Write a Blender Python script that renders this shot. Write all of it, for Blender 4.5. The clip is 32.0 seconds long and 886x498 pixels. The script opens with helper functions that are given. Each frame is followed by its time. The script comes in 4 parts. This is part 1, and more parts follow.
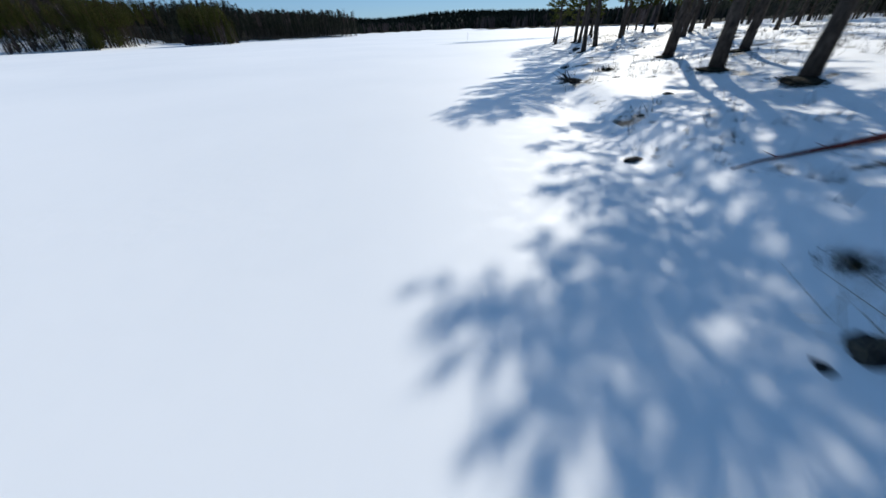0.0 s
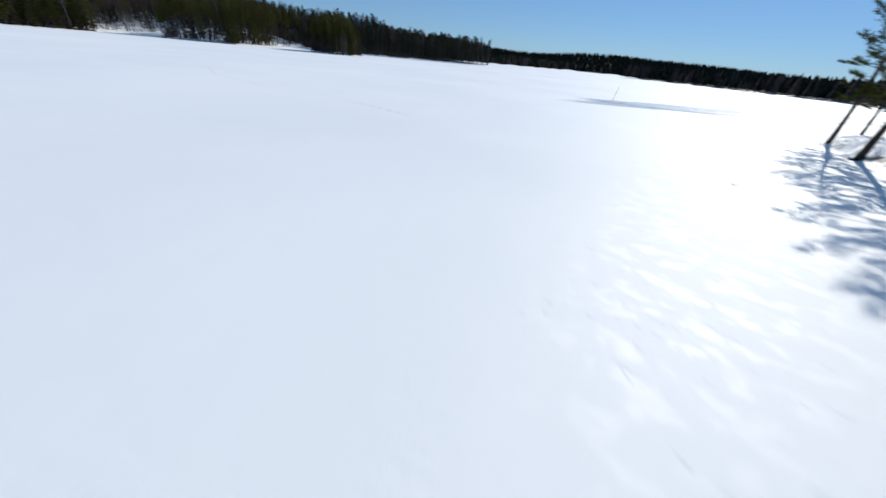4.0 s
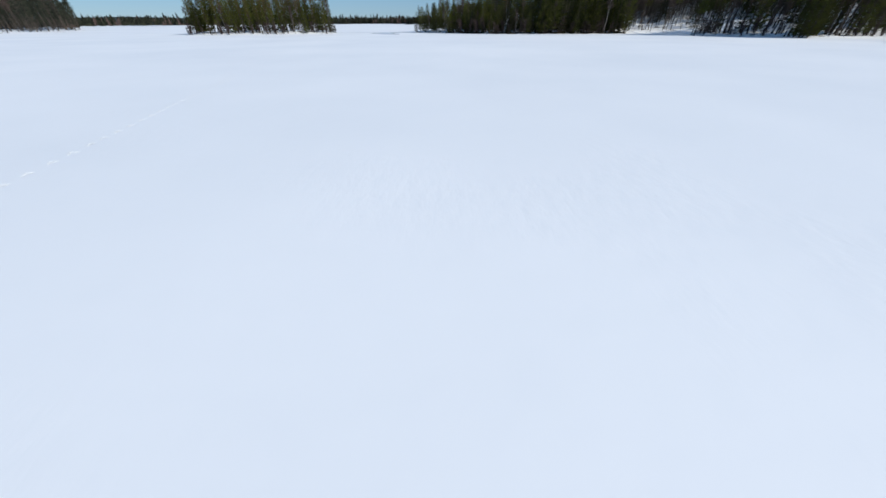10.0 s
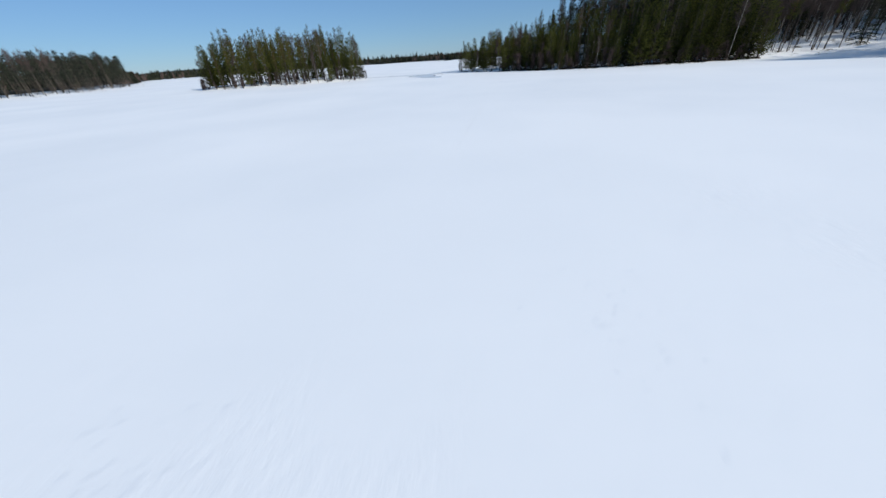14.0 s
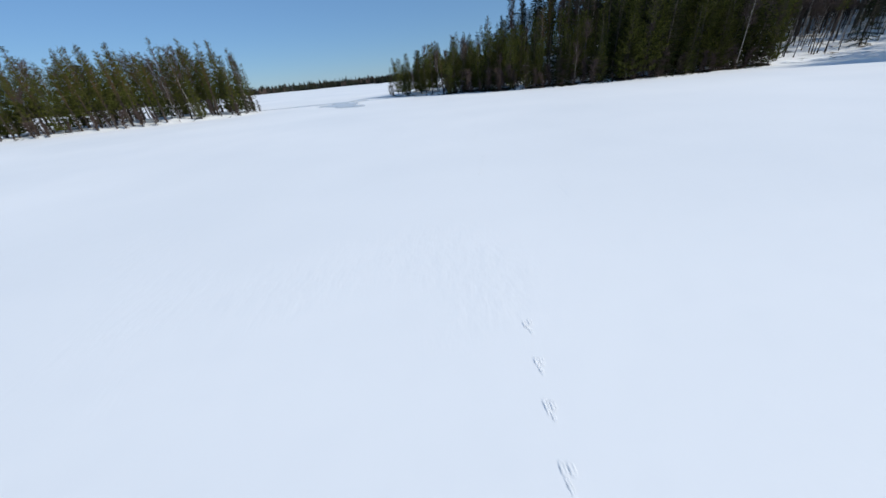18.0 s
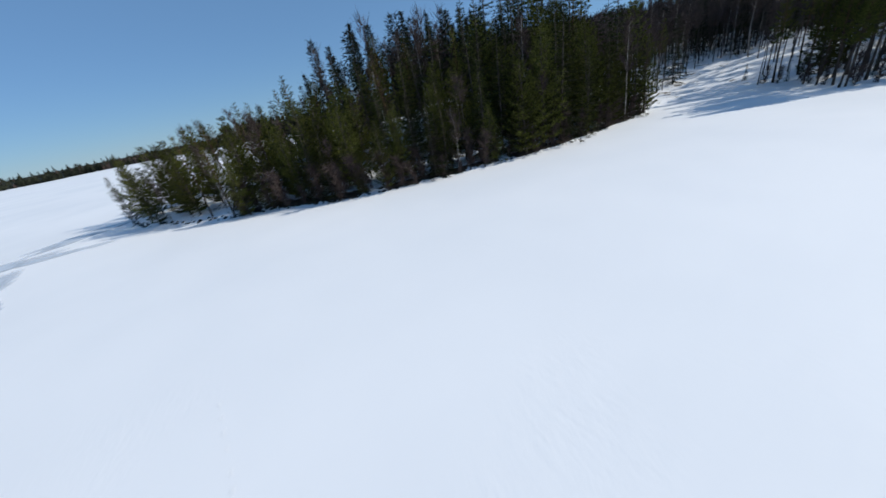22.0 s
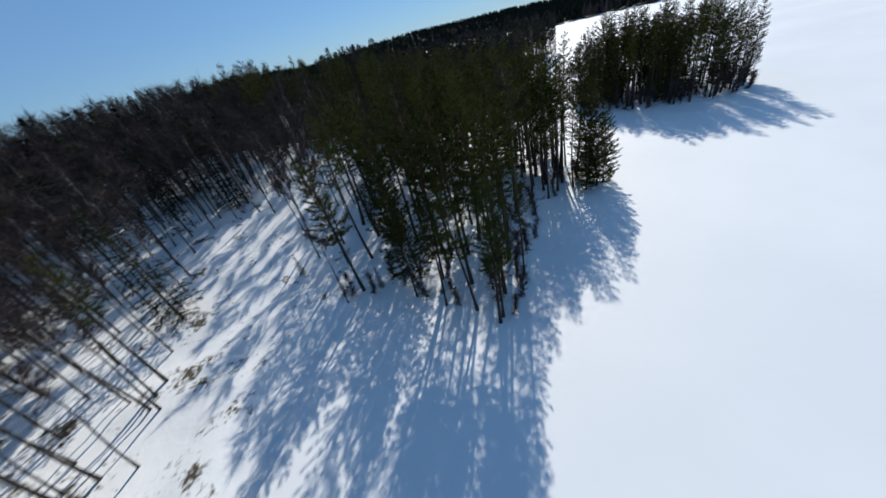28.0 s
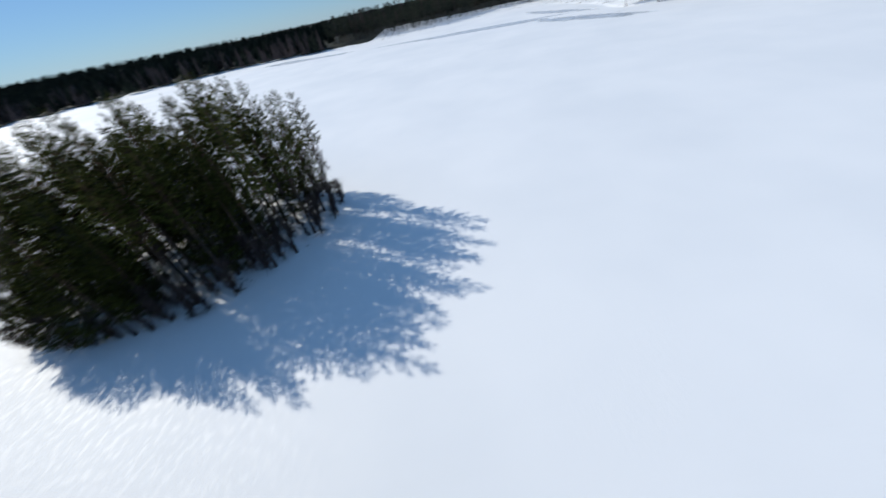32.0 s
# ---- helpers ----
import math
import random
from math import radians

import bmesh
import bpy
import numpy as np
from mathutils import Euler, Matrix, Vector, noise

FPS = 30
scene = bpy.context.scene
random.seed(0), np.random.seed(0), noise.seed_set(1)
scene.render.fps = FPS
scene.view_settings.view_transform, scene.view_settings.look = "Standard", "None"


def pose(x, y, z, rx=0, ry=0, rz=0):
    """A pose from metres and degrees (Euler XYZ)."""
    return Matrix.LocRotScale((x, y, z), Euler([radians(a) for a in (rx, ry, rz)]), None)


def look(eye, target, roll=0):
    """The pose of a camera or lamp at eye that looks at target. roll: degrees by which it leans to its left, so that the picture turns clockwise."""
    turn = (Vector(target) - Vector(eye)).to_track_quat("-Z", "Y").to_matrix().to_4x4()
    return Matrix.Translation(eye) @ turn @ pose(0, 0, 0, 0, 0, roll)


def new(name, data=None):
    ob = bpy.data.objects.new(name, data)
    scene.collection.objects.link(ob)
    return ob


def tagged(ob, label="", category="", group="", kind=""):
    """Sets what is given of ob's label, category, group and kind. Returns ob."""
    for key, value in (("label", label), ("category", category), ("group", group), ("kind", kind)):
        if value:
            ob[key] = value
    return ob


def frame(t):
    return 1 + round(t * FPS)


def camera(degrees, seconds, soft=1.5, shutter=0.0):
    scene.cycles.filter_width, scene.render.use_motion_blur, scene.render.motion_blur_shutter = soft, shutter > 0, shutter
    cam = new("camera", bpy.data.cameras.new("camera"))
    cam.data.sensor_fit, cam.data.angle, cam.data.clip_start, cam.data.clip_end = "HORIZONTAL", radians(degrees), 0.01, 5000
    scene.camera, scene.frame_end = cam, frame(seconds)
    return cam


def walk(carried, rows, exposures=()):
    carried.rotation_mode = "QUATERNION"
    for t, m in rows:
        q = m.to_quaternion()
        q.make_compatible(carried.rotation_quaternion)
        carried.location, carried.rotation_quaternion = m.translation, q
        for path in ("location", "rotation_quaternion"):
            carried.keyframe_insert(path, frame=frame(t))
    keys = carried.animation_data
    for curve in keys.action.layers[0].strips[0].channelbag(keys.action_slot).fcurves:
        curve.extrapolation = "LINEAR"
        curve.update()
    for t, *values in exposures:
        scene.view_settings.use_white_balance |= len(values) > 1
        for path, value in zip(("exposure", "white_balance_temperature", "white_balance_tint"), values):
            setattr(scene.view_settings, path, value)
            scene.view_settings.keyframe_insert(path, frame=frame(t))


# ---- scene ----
cam = camera(107.54, 32.0, shutter=0.4)
PATH = [
    (0.0, pose(0.000, 0.000, 2.517, 55.82, 1.82, 0.01)),
    (0.5, pose(0.358, 4.670, 2.589, 55.95, 1.41, -0.24)),
    (1.0, pose(0.718, 8.944, 2.693, 56.01, 1.10, -0.10)),
    (1.5, pose(1.072, 13.213, 2.641, 56.16, 0.65, 0.38)),
    (2.0, pose(1.420, 17.488, 2.626, 56.41, 0.01, 1.69)),
    (2.5, pose(1.527, 21.361, 2.566, 56.94, -0.85, 3.97)),
    (3.0, pose(1.302, 24.977, 2.642, 57.67, -2.09, 7.96)),
    (3.5, pose(1.531, 27.725, 2.780, 58.64, -3.61, 14.38)),
    (4.0, pose(1.066, 31.065, 3.083, 59.23, -4.95, 21.42)),
    (4.5, pose(0.151, 34.848, 3.292, 59.41, -5.72, 28.34)),
    (5.0, pose(-1.990, 39.270, 3.331, 59.22, -5.45, 35.40)),
    (5.5, pose(-4.930, 44.038, 3.283, 58.94, -5.34, 42.37)),
    (6.0, pose(-8.243, 48.857, 3.232, 58.57, -5.23, 49.35)),
    (6.5, pose(-11.501, 53.433, 3.262, 58.13, -4.93, 56.46)),
    (7.0, pose(-14.279, 57.472, 3.455, 57.73, -3.83, 63.62)),
    (7.5, pose(-16.883, 61.066, 3.680, 57.20, -2.82, 70.53)),
    (8.0, pose(-19.746, 64.171, 3.694, 56.72, -2.09, 77.12)),
    (8.5, pose(-22.956, 66.590, 3.701, 56.10, -1.40, 83.32)),
    (9.0, pose(-26.615, 67.730, 3.618, 55.51, -0.73, 88.21)),
    (9.5, pose(-30.670, 68.003, 3.410, 55.11, -0.23, 92.21)),
    (10.0, pose(-34.970, 67.602, 3.100, 55.03, 0.26, 95.43)),
    (10.5, pose(-39.066, 66.857, 3.011, 55.09, 0.60, 97.66)),
    (11.0, pose(-43.049, 65.779, 2.984, 55.50, 1.01, 99.13)),
    (11.5, pose(-46.987, 64.536, 3.240, 56.04, 1.46, 100.00)),
    (12.0, pose(-50.876, 63.288, 3.666, 56.85, 2.11, 100.54)),
    (12.5, pose(-54.669, 62.165, 3.960, 57.32, 2.49, 100.74)),
    (13.0, pose(-58.356, 61.264, 3.997, 58.18, 2.93, 100.88)),
    (13.5, pose(-61.907, 60.637, 4.055, 58.75, 3.20, 100.95)),
    (14.0, pose(-65.322, 60.273, 4.016, 59.52, 3.34, 100.88)),
    (14.5, pose(-68.651, 59.940, 3.959, 60.07, 3.39, 100.61)),
    (15.0, pose(-72.036, 59.644, 3.797, 60.43, 3.52, 99.59)),
    (15.5, pose(-75.479, 59.327, 3.596, 60.84, 3.71, 98.56)),
    (16.0, pose(-78.981, 58.933, 3.425, 61.25, 3.93, 97.47)),
    (16.5, pose(-82.544, 58.403, 3.350, 61.61, 4.16, 96.24)),
    (17.0, pose(-86.171, 57.681, 3.440, 61.49, 4.38, 94.41)),
    (17.5, pose(-89.805, 56.960, 3.480, 61.51, 4.67, 92.37)),
    (18.0, pose(-93.444, 56.664, 3.531, 61.75, 5.10, 90.25)),
    (18.5, pose(-97.113, 55.918, 3.765, 61.77, 5.58, 87.34)),
    (19.0, pose(-100.888, 55.320, 4.023, 61.98, 6.34, 84.17)),
    (19.5, pose(-104.842, 54.951, 4.376, 62.19, 6.92, 80.39)),
    (20.0, pose(-108.795, 55.188, 4.923, 62.37, 7.51, 76.76)),
    (20.5, pose(-112.908, 56.198, 5.579, 62.83, 8.10, 73.34)),
    (21.0, pose(-117.091, 57.428, 6.176, 63.39, 8.71, 69.53)),
    (21.5, pose(-121.142, 59.009, 6.686, 64.11, 9.43, 65.47)),
    (22.0, pose(-125.109, 60.910, 7.457, 64.71, 10.38, 60.64)),
    (22.5, pose(-129.044, 63.154, 8.840, 64.10, 11.38, 54.52)),
    (23.0, pose(-132.267, 65.647, 10.292, 63.35, 12.59, 47.71)),
    (23.5, pose(-134.939, 68.865, 11.960, 61.84, 14.10, 41.23)),
    (24.0, pose(-136.956, 72.536, 13.872, 59.84, 15.66, 35.33)),
    (24.5, pose(-139.156, 76.981, 15.475, 57.83, 16.78, 28.86)),
    (25.0, pose(-141.630, 81.465, 16.533, 56.25, 16.64, 20.96)),
    (25.5, pose(-143.870, 86.050, 17.076, 55.34, 15.73, 12.57)),
    (26.0, pose(-145.246, 90.231, 17.043, 55.66, 14.89, 6.33)),
    (26.5, pose(-145.851, 94.167, 16.720, 56.35, 14.17, 0.60)),
    (27.0, pose(-145.780, 98.015, 16.395, 57.09, 13.71, -4.90)),
    (27.5, pose(-145.127, 101.933, 16.353, 57.50, 13.54, -10.40)),
    (28.0, pose(-143.984, 106.077, 16.882, 56.59, 13.22, -15.85)),
    (28.5, pose(-142.404, 110.335, 17.479, 55.47, 12.91, -20.90)),
    (29.0, pose(-140.388, 114.680, 18.026, 54.00, 12.78, -27.17)),
    (29.5, pose(-138.047, 118.677, 18.087, 52.14, 12.91, -36.18)),
    (30.0, pose(-135.097, 122.257, 17.851, 50.65, 13.49, -44.82)),
    (30.5, pose(-131.636, 125.448, 17.336, 49.53, 13.55, -53.38)),
    (31.0, pose(-127.641, 128.186, 16.604, 49.14, 12.62, -64.41)),
    (31.5, pose(-123.139, 130.423, 15.872, 49.98, 11.31, -76.11)),
    (32.0, pose(-118.384, 132.062, 15.279, 51.67, 10.23, -89.72)),
]
walk(cam, PATH)

# ---- light ----
SUN_AZ, SUN_EL = radians(25.5), radians(33.7)
to_sun = Vector((math.sin(SUN_AZ) * math.cos(SUN_EL), math.cos(SUN_AZ) * math.cos(SUN_EL), math.sin(SUN_EL)))
world = bpy.data.worlds.new("sky")
scene.world = world
world.use_nodes = True
wn = world.node_tree
sky = wn.nodes.new("ShaderNodeTexSky")
sky.sky_type, sky.sun_disc = "NISHITA", False
sky.sun_elevation, sky.sun_rotation = SUN_EL, SUN_AZ
sky.air_density, sky.dust_density, sky.ozone_density = 1.0, 0.0, 2.0
clear_air = wn.nodes.new("ShaderNodeMix")
clear_air.data_type, clear_air.blend_type = "RGBA", "MULTIPLY"
clear_air.inputs[0].default_value, clear_air.inputs[7].default_value = 1.0, (0.71, 0.965, 1.36, 1)
wn.links.new(sky.outputs[0], clear_air.inputs[6])
haze = wn.nodes.new("ShaderNodeMix")
haze.data_type = "RGBA"
haze.inputs[0].default_value, haze.inputs[7].default_value = 0.50, (2.35, 4.7, 7.8, 1)
wn.links.new(clear_air.outputs[2], haze.inputs[6])
wn.links.new(haze.outputs[2], wn.nodes["Background"].inputs[0])
wn.nodes["Background"].inputs[1].default_value = 0.073
sun_data = bpy.data.lights.new("sun", "SUN")
sun_data.energy, sun_data.angle, sun_data.color = 4.05, radians(0.53), (1.0, 0.955, 0.85)
sun = new("sun", sun_data)
sun.matrix_world = look(to_sun * 200, (0, 0, 0))


# ---- materials ----
def material(name, rough=0.8, spec=0.3):
    m = bpy.data.materials.new(name)
    m.use_nodes = True
    b = m.node_tree.nodes["Principled BSDF"]
    b.inputs["Roughness"].default_value = rough
    b.inputs["Specular IOR Level"].default_value = spec
    return m, m.node_tree, b


def node(tree, kind, **values):
    n = tree.nodes.new(kind)
    for key, value in values.items():
        n.inputs[key.replace("_", " ")].default_value = value
    return n


def ramp(tree, fac, stops):
    r = tree.nodes.new("ShaderNodeValToRGB")
    while len(r.color_ramp.elements) < len(stops):
        r.color_ramp.elements.new(0.5)
    for e, (at, colour) in zip(r.color_ramp.elements, stops):
        e.position, e.color = at, (*colour, 1)
    tree.links.new(fac, r.inputs[0])
    return r.outputs[0]


def coords(tree, scale=(1, 1, 1), turn=0.0):
    c, mp = tree.nodes.new("ShaderNodeTexCoord"), tree.nodes.new("ShaderNodeMapping")
    mp.inputs["Scale"].default_value, mp.inputs["Rotation"].default_value = scale, (0, 0, turn)
    tree.links.new(c.outputs["Object"], mp.inputs[0])
    return mp.outputs[0]


def noise_of(tree, vec, scale, detail=4.0, rough=0.55):
    n = node(tree, "ShaderNodeTexNoise", Scale=scale, Detail=detail, Roughness=rough)
    tree.links.new(vec, n.inputs["Vector"])
    return n.outputs[0]


def mixed(tree, fac, a, b, blend="MIX"):
    x = tree.nodes.new("ShaderNodeMix")
    x.data_type, x.blend_type = "RGBA", blend
    for value, slot in ((fac, 0), (a, 6), (b, 7)):
        if isinstance(value, (int, float)):
            x.inputs[slot].default_value = value
        elif isinstance(value, tuple):
            x.inputs[slot].default_value = (*value, 1)
        else:
            tree.links.new(value, x.inputs[slot])
    return x.outputs[2]


def bump(tree, b, height, strength, distance):
    n = node(tree, "ShaderNodeBump", Strength=strength, Distance=distance)
    tree.links.new(height, n.inputs["Height"])
    tree.links.new(n.outputs[0], b.inputs["Normal"])


def summed(tree, a, wa, b, wb):
    m1, m2 = tree.nodes.new("ShaderNodeMath"), tree.nodes.new("ShaderNodeMath")
    m1.operation, m2.operation = "MULTIPLY", "MULTIPLY_ADD"
    m1.inputs[1].default_value, m2.inputs[1].default_value = wa, wb
    tree.links.new(a, m1.inputs[0]), tree.links.new(b, m2.inputs[0]), tree.links.new(m1.outputs[0], m2.inputs[2])
    return m2.outputs[0]


def snow_material():
    m, t, b = material("snow", 0.65, 0.5)
    big, drift, fine = noise_of(t, coords(t), 0.05, 3), noise_of(t, coords(t, (1.0, 0.28, 1), radians(35)), 0.9, 6), noise_of(t, coords(t), 14.0, 3)
    crust = ramp(t, big, [(0.35, (0.80, 0.82, 0.85)), (0.65, (0.87, 0.88, 0.90))])
    t.links.new(crust, b.inputs["Base Color"])
    plates = noise_of(t, coords(t, (1, 1.5, 1), 0.7), 1.7, 5, 0.62)
    rough = ramp(t, plates, [(0.50, (0.68,) * 3), (0.60, (0.58,) * 3)])
    t.links.new(rough, b.inputs["Roughness"])
    streak = noise_of(t, coords(t, (1.3, 2.9, 1), radians(52)), 1.25, 5, 0.66)
    where = ramp(t, noise_of(t, coords(t, (1, 1, 1), 0.4), 0.13, 4, 0.65), [(0.52, (0, 0, 0)), (0.64, (1, 1, 1))])
    worn = mixed(t, where, (0.5, 0.5, 0.5), streak)
    bump(t, b, summed(t, summed(t, drift, 1.0, fine, 0.08), 1.0, worn, 1.0), 0.18, 0.07)
    return m


def bank_material():
    m, t, b = material("woodland_snow", 0.66, 0.45)
    patch, speck, lump = noise_of(t, coords(t), 0.33, 6, 0.62), noise_of(t, coords(t), 2.6, 5, 0.7), noise_of(t, coords(t), 1.1, 6)
    litter = mixed(t, speck, (0.035, 0.026, 0.018), (0.10, 0.075, 0.045))
    white = ramp(t, noise_of(t, coords(t), 0.05, 3), [(0.35, (0.80, 0.82, 0.85)), (0.65, (0.87, 0.88, 0.90))])
    where = ramp(t, summed(t, patch, 0.65, speck, 0.35), [(0.555, (0, 0, 0)), (0.61, (1, 1, 1))])
    t.links.new(mixed(t, where, white, litter), b.inputs["Base Color"])
    bump(t, b, summed(t, lump, 1.0, speck, 0.25), 0.5, 0.12)
    return m


def needle_material(name, dark, light):
    m, t, b = material(name, 0.9, 0.06)
    info, geo = t.nodes.new("ShaderNodeObjectInfo"), t.nodes.new("ShaderNodeNewGeometry")
    few = t.nodes.new("ShaderNodeMath")
    few.operation, few.inputs[1].default_value = "POWER", 1.35
    t.links.new(geo.outputs["Random Per Island"], few.inputs[0])
    tone = mixed(t, few.outputs[0], dark, light)
    hue = node(t, "ShaderNodeHueSaturation", Saturation=1.0)
    shift = t.nodes.new("ShaderNodeMapRange")
    shift.inputs["To Min"].default_value, shift.inputs["To Max"].default_value = 0.55, 1.45
    t.links.new(info.outputs["Random"], shift.inputs["Value"])
    t.links.new(shift.outputs[0], hue.inputs["Value"])
    t.links.new(tone, hue.inputs["Color"])
    t.links.new(hue.outputs[0], b.inputs["Base Color"])
    thin = t.nodes.new("ShaderNodeBsdfTranslucent")
    t.links.new(hue.outputs[0], thin.inputs[0])
    mix = t.nodes.new("ShaderNodeMixShader")
    mix.inputs[0].default_value = 0.12
    t.links.new(b.outputs[0], mix.inputs[1]), t.links.new(thin.outputs[0], mix.inputs[2])
    t.links.new(mix.outputs[0], t.nodes["Material Output"].inputs[0])
    return m


def bark_material(name, low, high, scale, stretch=0.25, strength=0.7):
    m, t, b = material(name, 0.9, 0.15)
    plates = noise_of(t, coords(t, (1, 1, stretch)), scale, 6, 0.65)
    t.links.new(ramp(t, plates, [(0.38, low), (0.62, high)]), b.inputs["Base Color"])
    bump(t, b, plates, strength, 0.03)
    return m


def pine_bark():
    m, t, b = material("pine_bark", 0.92, 0.12)
    plates = noise_of(t, coords(t, (1, 1, 0.3)), 9.0, 6, 0.65)
    low = ramp(t, plates, [(0.38, (0.03, 0.025, 0.021)), (0.62, (0.095, 0.075, 0.062))])
    top = ramp(t, plates, [(0.38, (0.06, 0.036, 0.024)), (0.62, (0.15, 0.088, 0.05))])
    c, sep, rise = t.nodes.new("ShaderNodeTexCoord"), t.nodes.new("ShaderNodeSeparateXYZ"), t.nodes.new("ShaderNodeMapRange")
    rise.inputs["From Min"].default_value, rise.inputs["From Max"].default_value = 4.5, 9.0
    t.links.new(c.outputs["Object"], sep.inputs[0]), t.links.new(sep.outputs[2], rise.inputs["Value"])
    t.links.new(mixed(t, rise.outputs[0], low, top), b.inputs["Base Color"])
    bump(t, b, plates, 0.8, 0.03)
    return m


def slush_material():
    m, t, b = material("wet_snow", 0.35, 0.4)
    cloud = noise_of(t, coords(t, (0.35, 1.6, 1), radians(-25)), 0.30, 6, 0.6)
    t.links.new(ramp(t, cloud, [(0.35, (0.50, 0.55, 0.62)), (0.7, (0.70, 0.73, 0.78))]), b.inputs["Base Color"])
    fade = t.nodes.new("ShaderNodeAttribute")
    fade.attribute_name = "cover"
    amount = ramp(t, summed(t, fade.outputs["Fac"], 1.0, cloud, 0.9), [(0.55, (0, 0, 0)), (1.35, (0.95,) * 3)])
    clear, mix = t.nodes.new("ShaderNodeBsdfTransparent"), t.nodes.new("ShaderNodeMixShader")
    t.links.new(amount, mix.inputs[0]), t.links.new(clear.outputs[0], mix.inputs[1]), t.links.new(b.outputs[0], mix.inputs[2])
    t.links.new(mix.outputs[0], t.nodes["Material Output"].inputs[0])
    return m


SNOW, BANK, SLUSH = snow_material(), bank_material(), slush_material()
# ground colour of dense far woods, lifted and greyed: distance haze put into it
HAZED_FLOOR = bark_material("hazed_wooded_hill", (0.012, 0.016, 0.014), (0.032, 0.036, 0.030), 0.06, 1.0, 0.8)
PINE_BARK = pine_bark()
GREY_BARK = bark_material("grey_bark", (0.032, 0.027, 0.023), (0.11, 0.094, 0.078), 8.0)
BIRCH_BARK = bark_material("birch_bark", (0.08, 0.07, 0.066), (0.48, 0.45, 0.42), 5.0, 1.6, 0.3)
PINE_GREEN = needle_material("pine_needles", (0.005, 0.008, 0.003), (0.148, 0.160, 0.036))
SPRUCE_GREEN = needle_material("spruce_needles", (0.005, 0.009, 0.004), (0.052, 0.064, 0.018))
TWIG = bark_material("birch_twigs", (0.030, 0.022, 0.020), (0.115, 0.084, 0.075), 20.0, 1.0, 0.1)
# needle green with its darks lifted and greyed, as painted-in distance haze
HAZED_GREEN = needle_material("hazed_far_needles", (0.012, 0.016, 0.013), (0.055, 0.060, 0.040))
DEADWOOD = bark_material("dead_wood", (0.022, 0.018, 0.015), (0.09, 0.075, 0.06), 14.0)
RED_WOOD = bark_material("red_bark", (0.07, 0.014, 0.012), (0.20, 0.045, 0.035), 10.0)
HEATHER = bark_material("heather", (0.008, 0.009, 0.006), (0.032, 0.028, 0.018), 16.0)
STONE = bark_material("wet_stone", (0.012, 0.012, 0.012), (0.05, 0.047, 0.045), 6.0, 1.0, 0.6)
PEAT = bark_material("peat", (0.010, 0.009, 0.008), (0.045, 0.036, 0.026), 5.0, 1.0, 1.0)
STRAW = bark_material("dry_stems", (0.16, 0.12, 0.07), (0.34, 0.27, 0.17), 20.0)


# ---- mesh helpers ----
def mesh_of(name, verts, tris, mats, which=None, smooth=False):
    me = bpy.data.meshes.new(name)
    verts, tris = np.asarray(verts, np.float32), np.asarray(tris, np.int32)
    me.vertices.add(len(verts)), me.loops.add(tris.size), me.polygons.add(len(tris))
    me.vertices.foreach_set("co", verts.ravel())
    me.loops.foreach_set("vertex_index", tris.ravel())
    me.polygons.foreach_set("loop_start", np.arange(0, tris.size, tris.shape[1], dtype=np.int32))
    if which is not None:
        me.polygons.foreach_set("material_index", np.asarray(which, np.int32))
    me.polygons.foreach_set("use_smooth", np.full(len(tris), smooth))
    for m in mats:
        me.materials.append(m)
    me.update(calc_edges=True)
    return me


def part(name, me, parent, label=""):
    ob = new(name, me)
    ob.parent = parent
    return tagged(ob, label)


class Soup:
    """Triangles gathered into one mesh, with a material index each."""

    def __init__(self):
        self.v, self.t, self.m, self.n = [], [], [], 0

    def add(self, v, t, m=0):
        v, t = np.asarray(v, float).reshape(-1, 3), np.asarray(t, int).reshape(-1, 3)
        self.v.append(v), self.t.append(t + self.n), self.m.append(np.full(len(t), m))
        self.n += len(v)

    def arrays(self):
        return np.concatenate(self.v), np.concatenate(self.t), np.concatenate(self.m)

    def mesh(self, name, mats, smooth=False):
        v, t, m = self.arrays()
        return mesh_of(name, v, t, mats, m, smooth)


def tube(soup, points, radii, sides=6, m=0, cap=True):
    points, k = np.asarray(points, float), len(points)
    way = np.gradient(points, axis=0)
    way /= np.linalg.norm(way, axis=1)[:, None] + 1e-9
    ref = np.where(np.abs(way[:, 2:3]) > 0.9, np.array([[1.0, 0, 0]]), np.array([[0, 0, 1.0]]))
    a = np.cross(way, ref)
    a /= np.linalg.norm(a, axis=1)[:, None] + 1e-9
    b = np.cross(way, a)
    ang = np.arange(sides) * 2 * np.pi / sides
    ring = points[:, None] + np.asarray(radii)[:, None, None] * (np.cos(ang)[None, :, None] * a[:, None] + np.sin(ang)[None, :, None] * b[:, None])
    i, j = np.meshgrid(np.arange(k - 1), np.arange(sides), indexing="ij")
    p, q = (i * sides + j).ravel(), (i * sides + (j + 1) % sides).ravel()
    tris = np.concatenate([np.stack([p, q, q + sides], 1), np.stack([p, q + sides, p + sides], 1)])
    if cap:
        e = (k - 1) * sides
        tris = np.concatenate([tris, [[e, e + s, e + s + 1] for s in range(1, sides - 1)], [[0, s + 1, s] for s in range(1, sides - 1)]])
    soup.add(ring.reshape(-1, 3), tris, m)


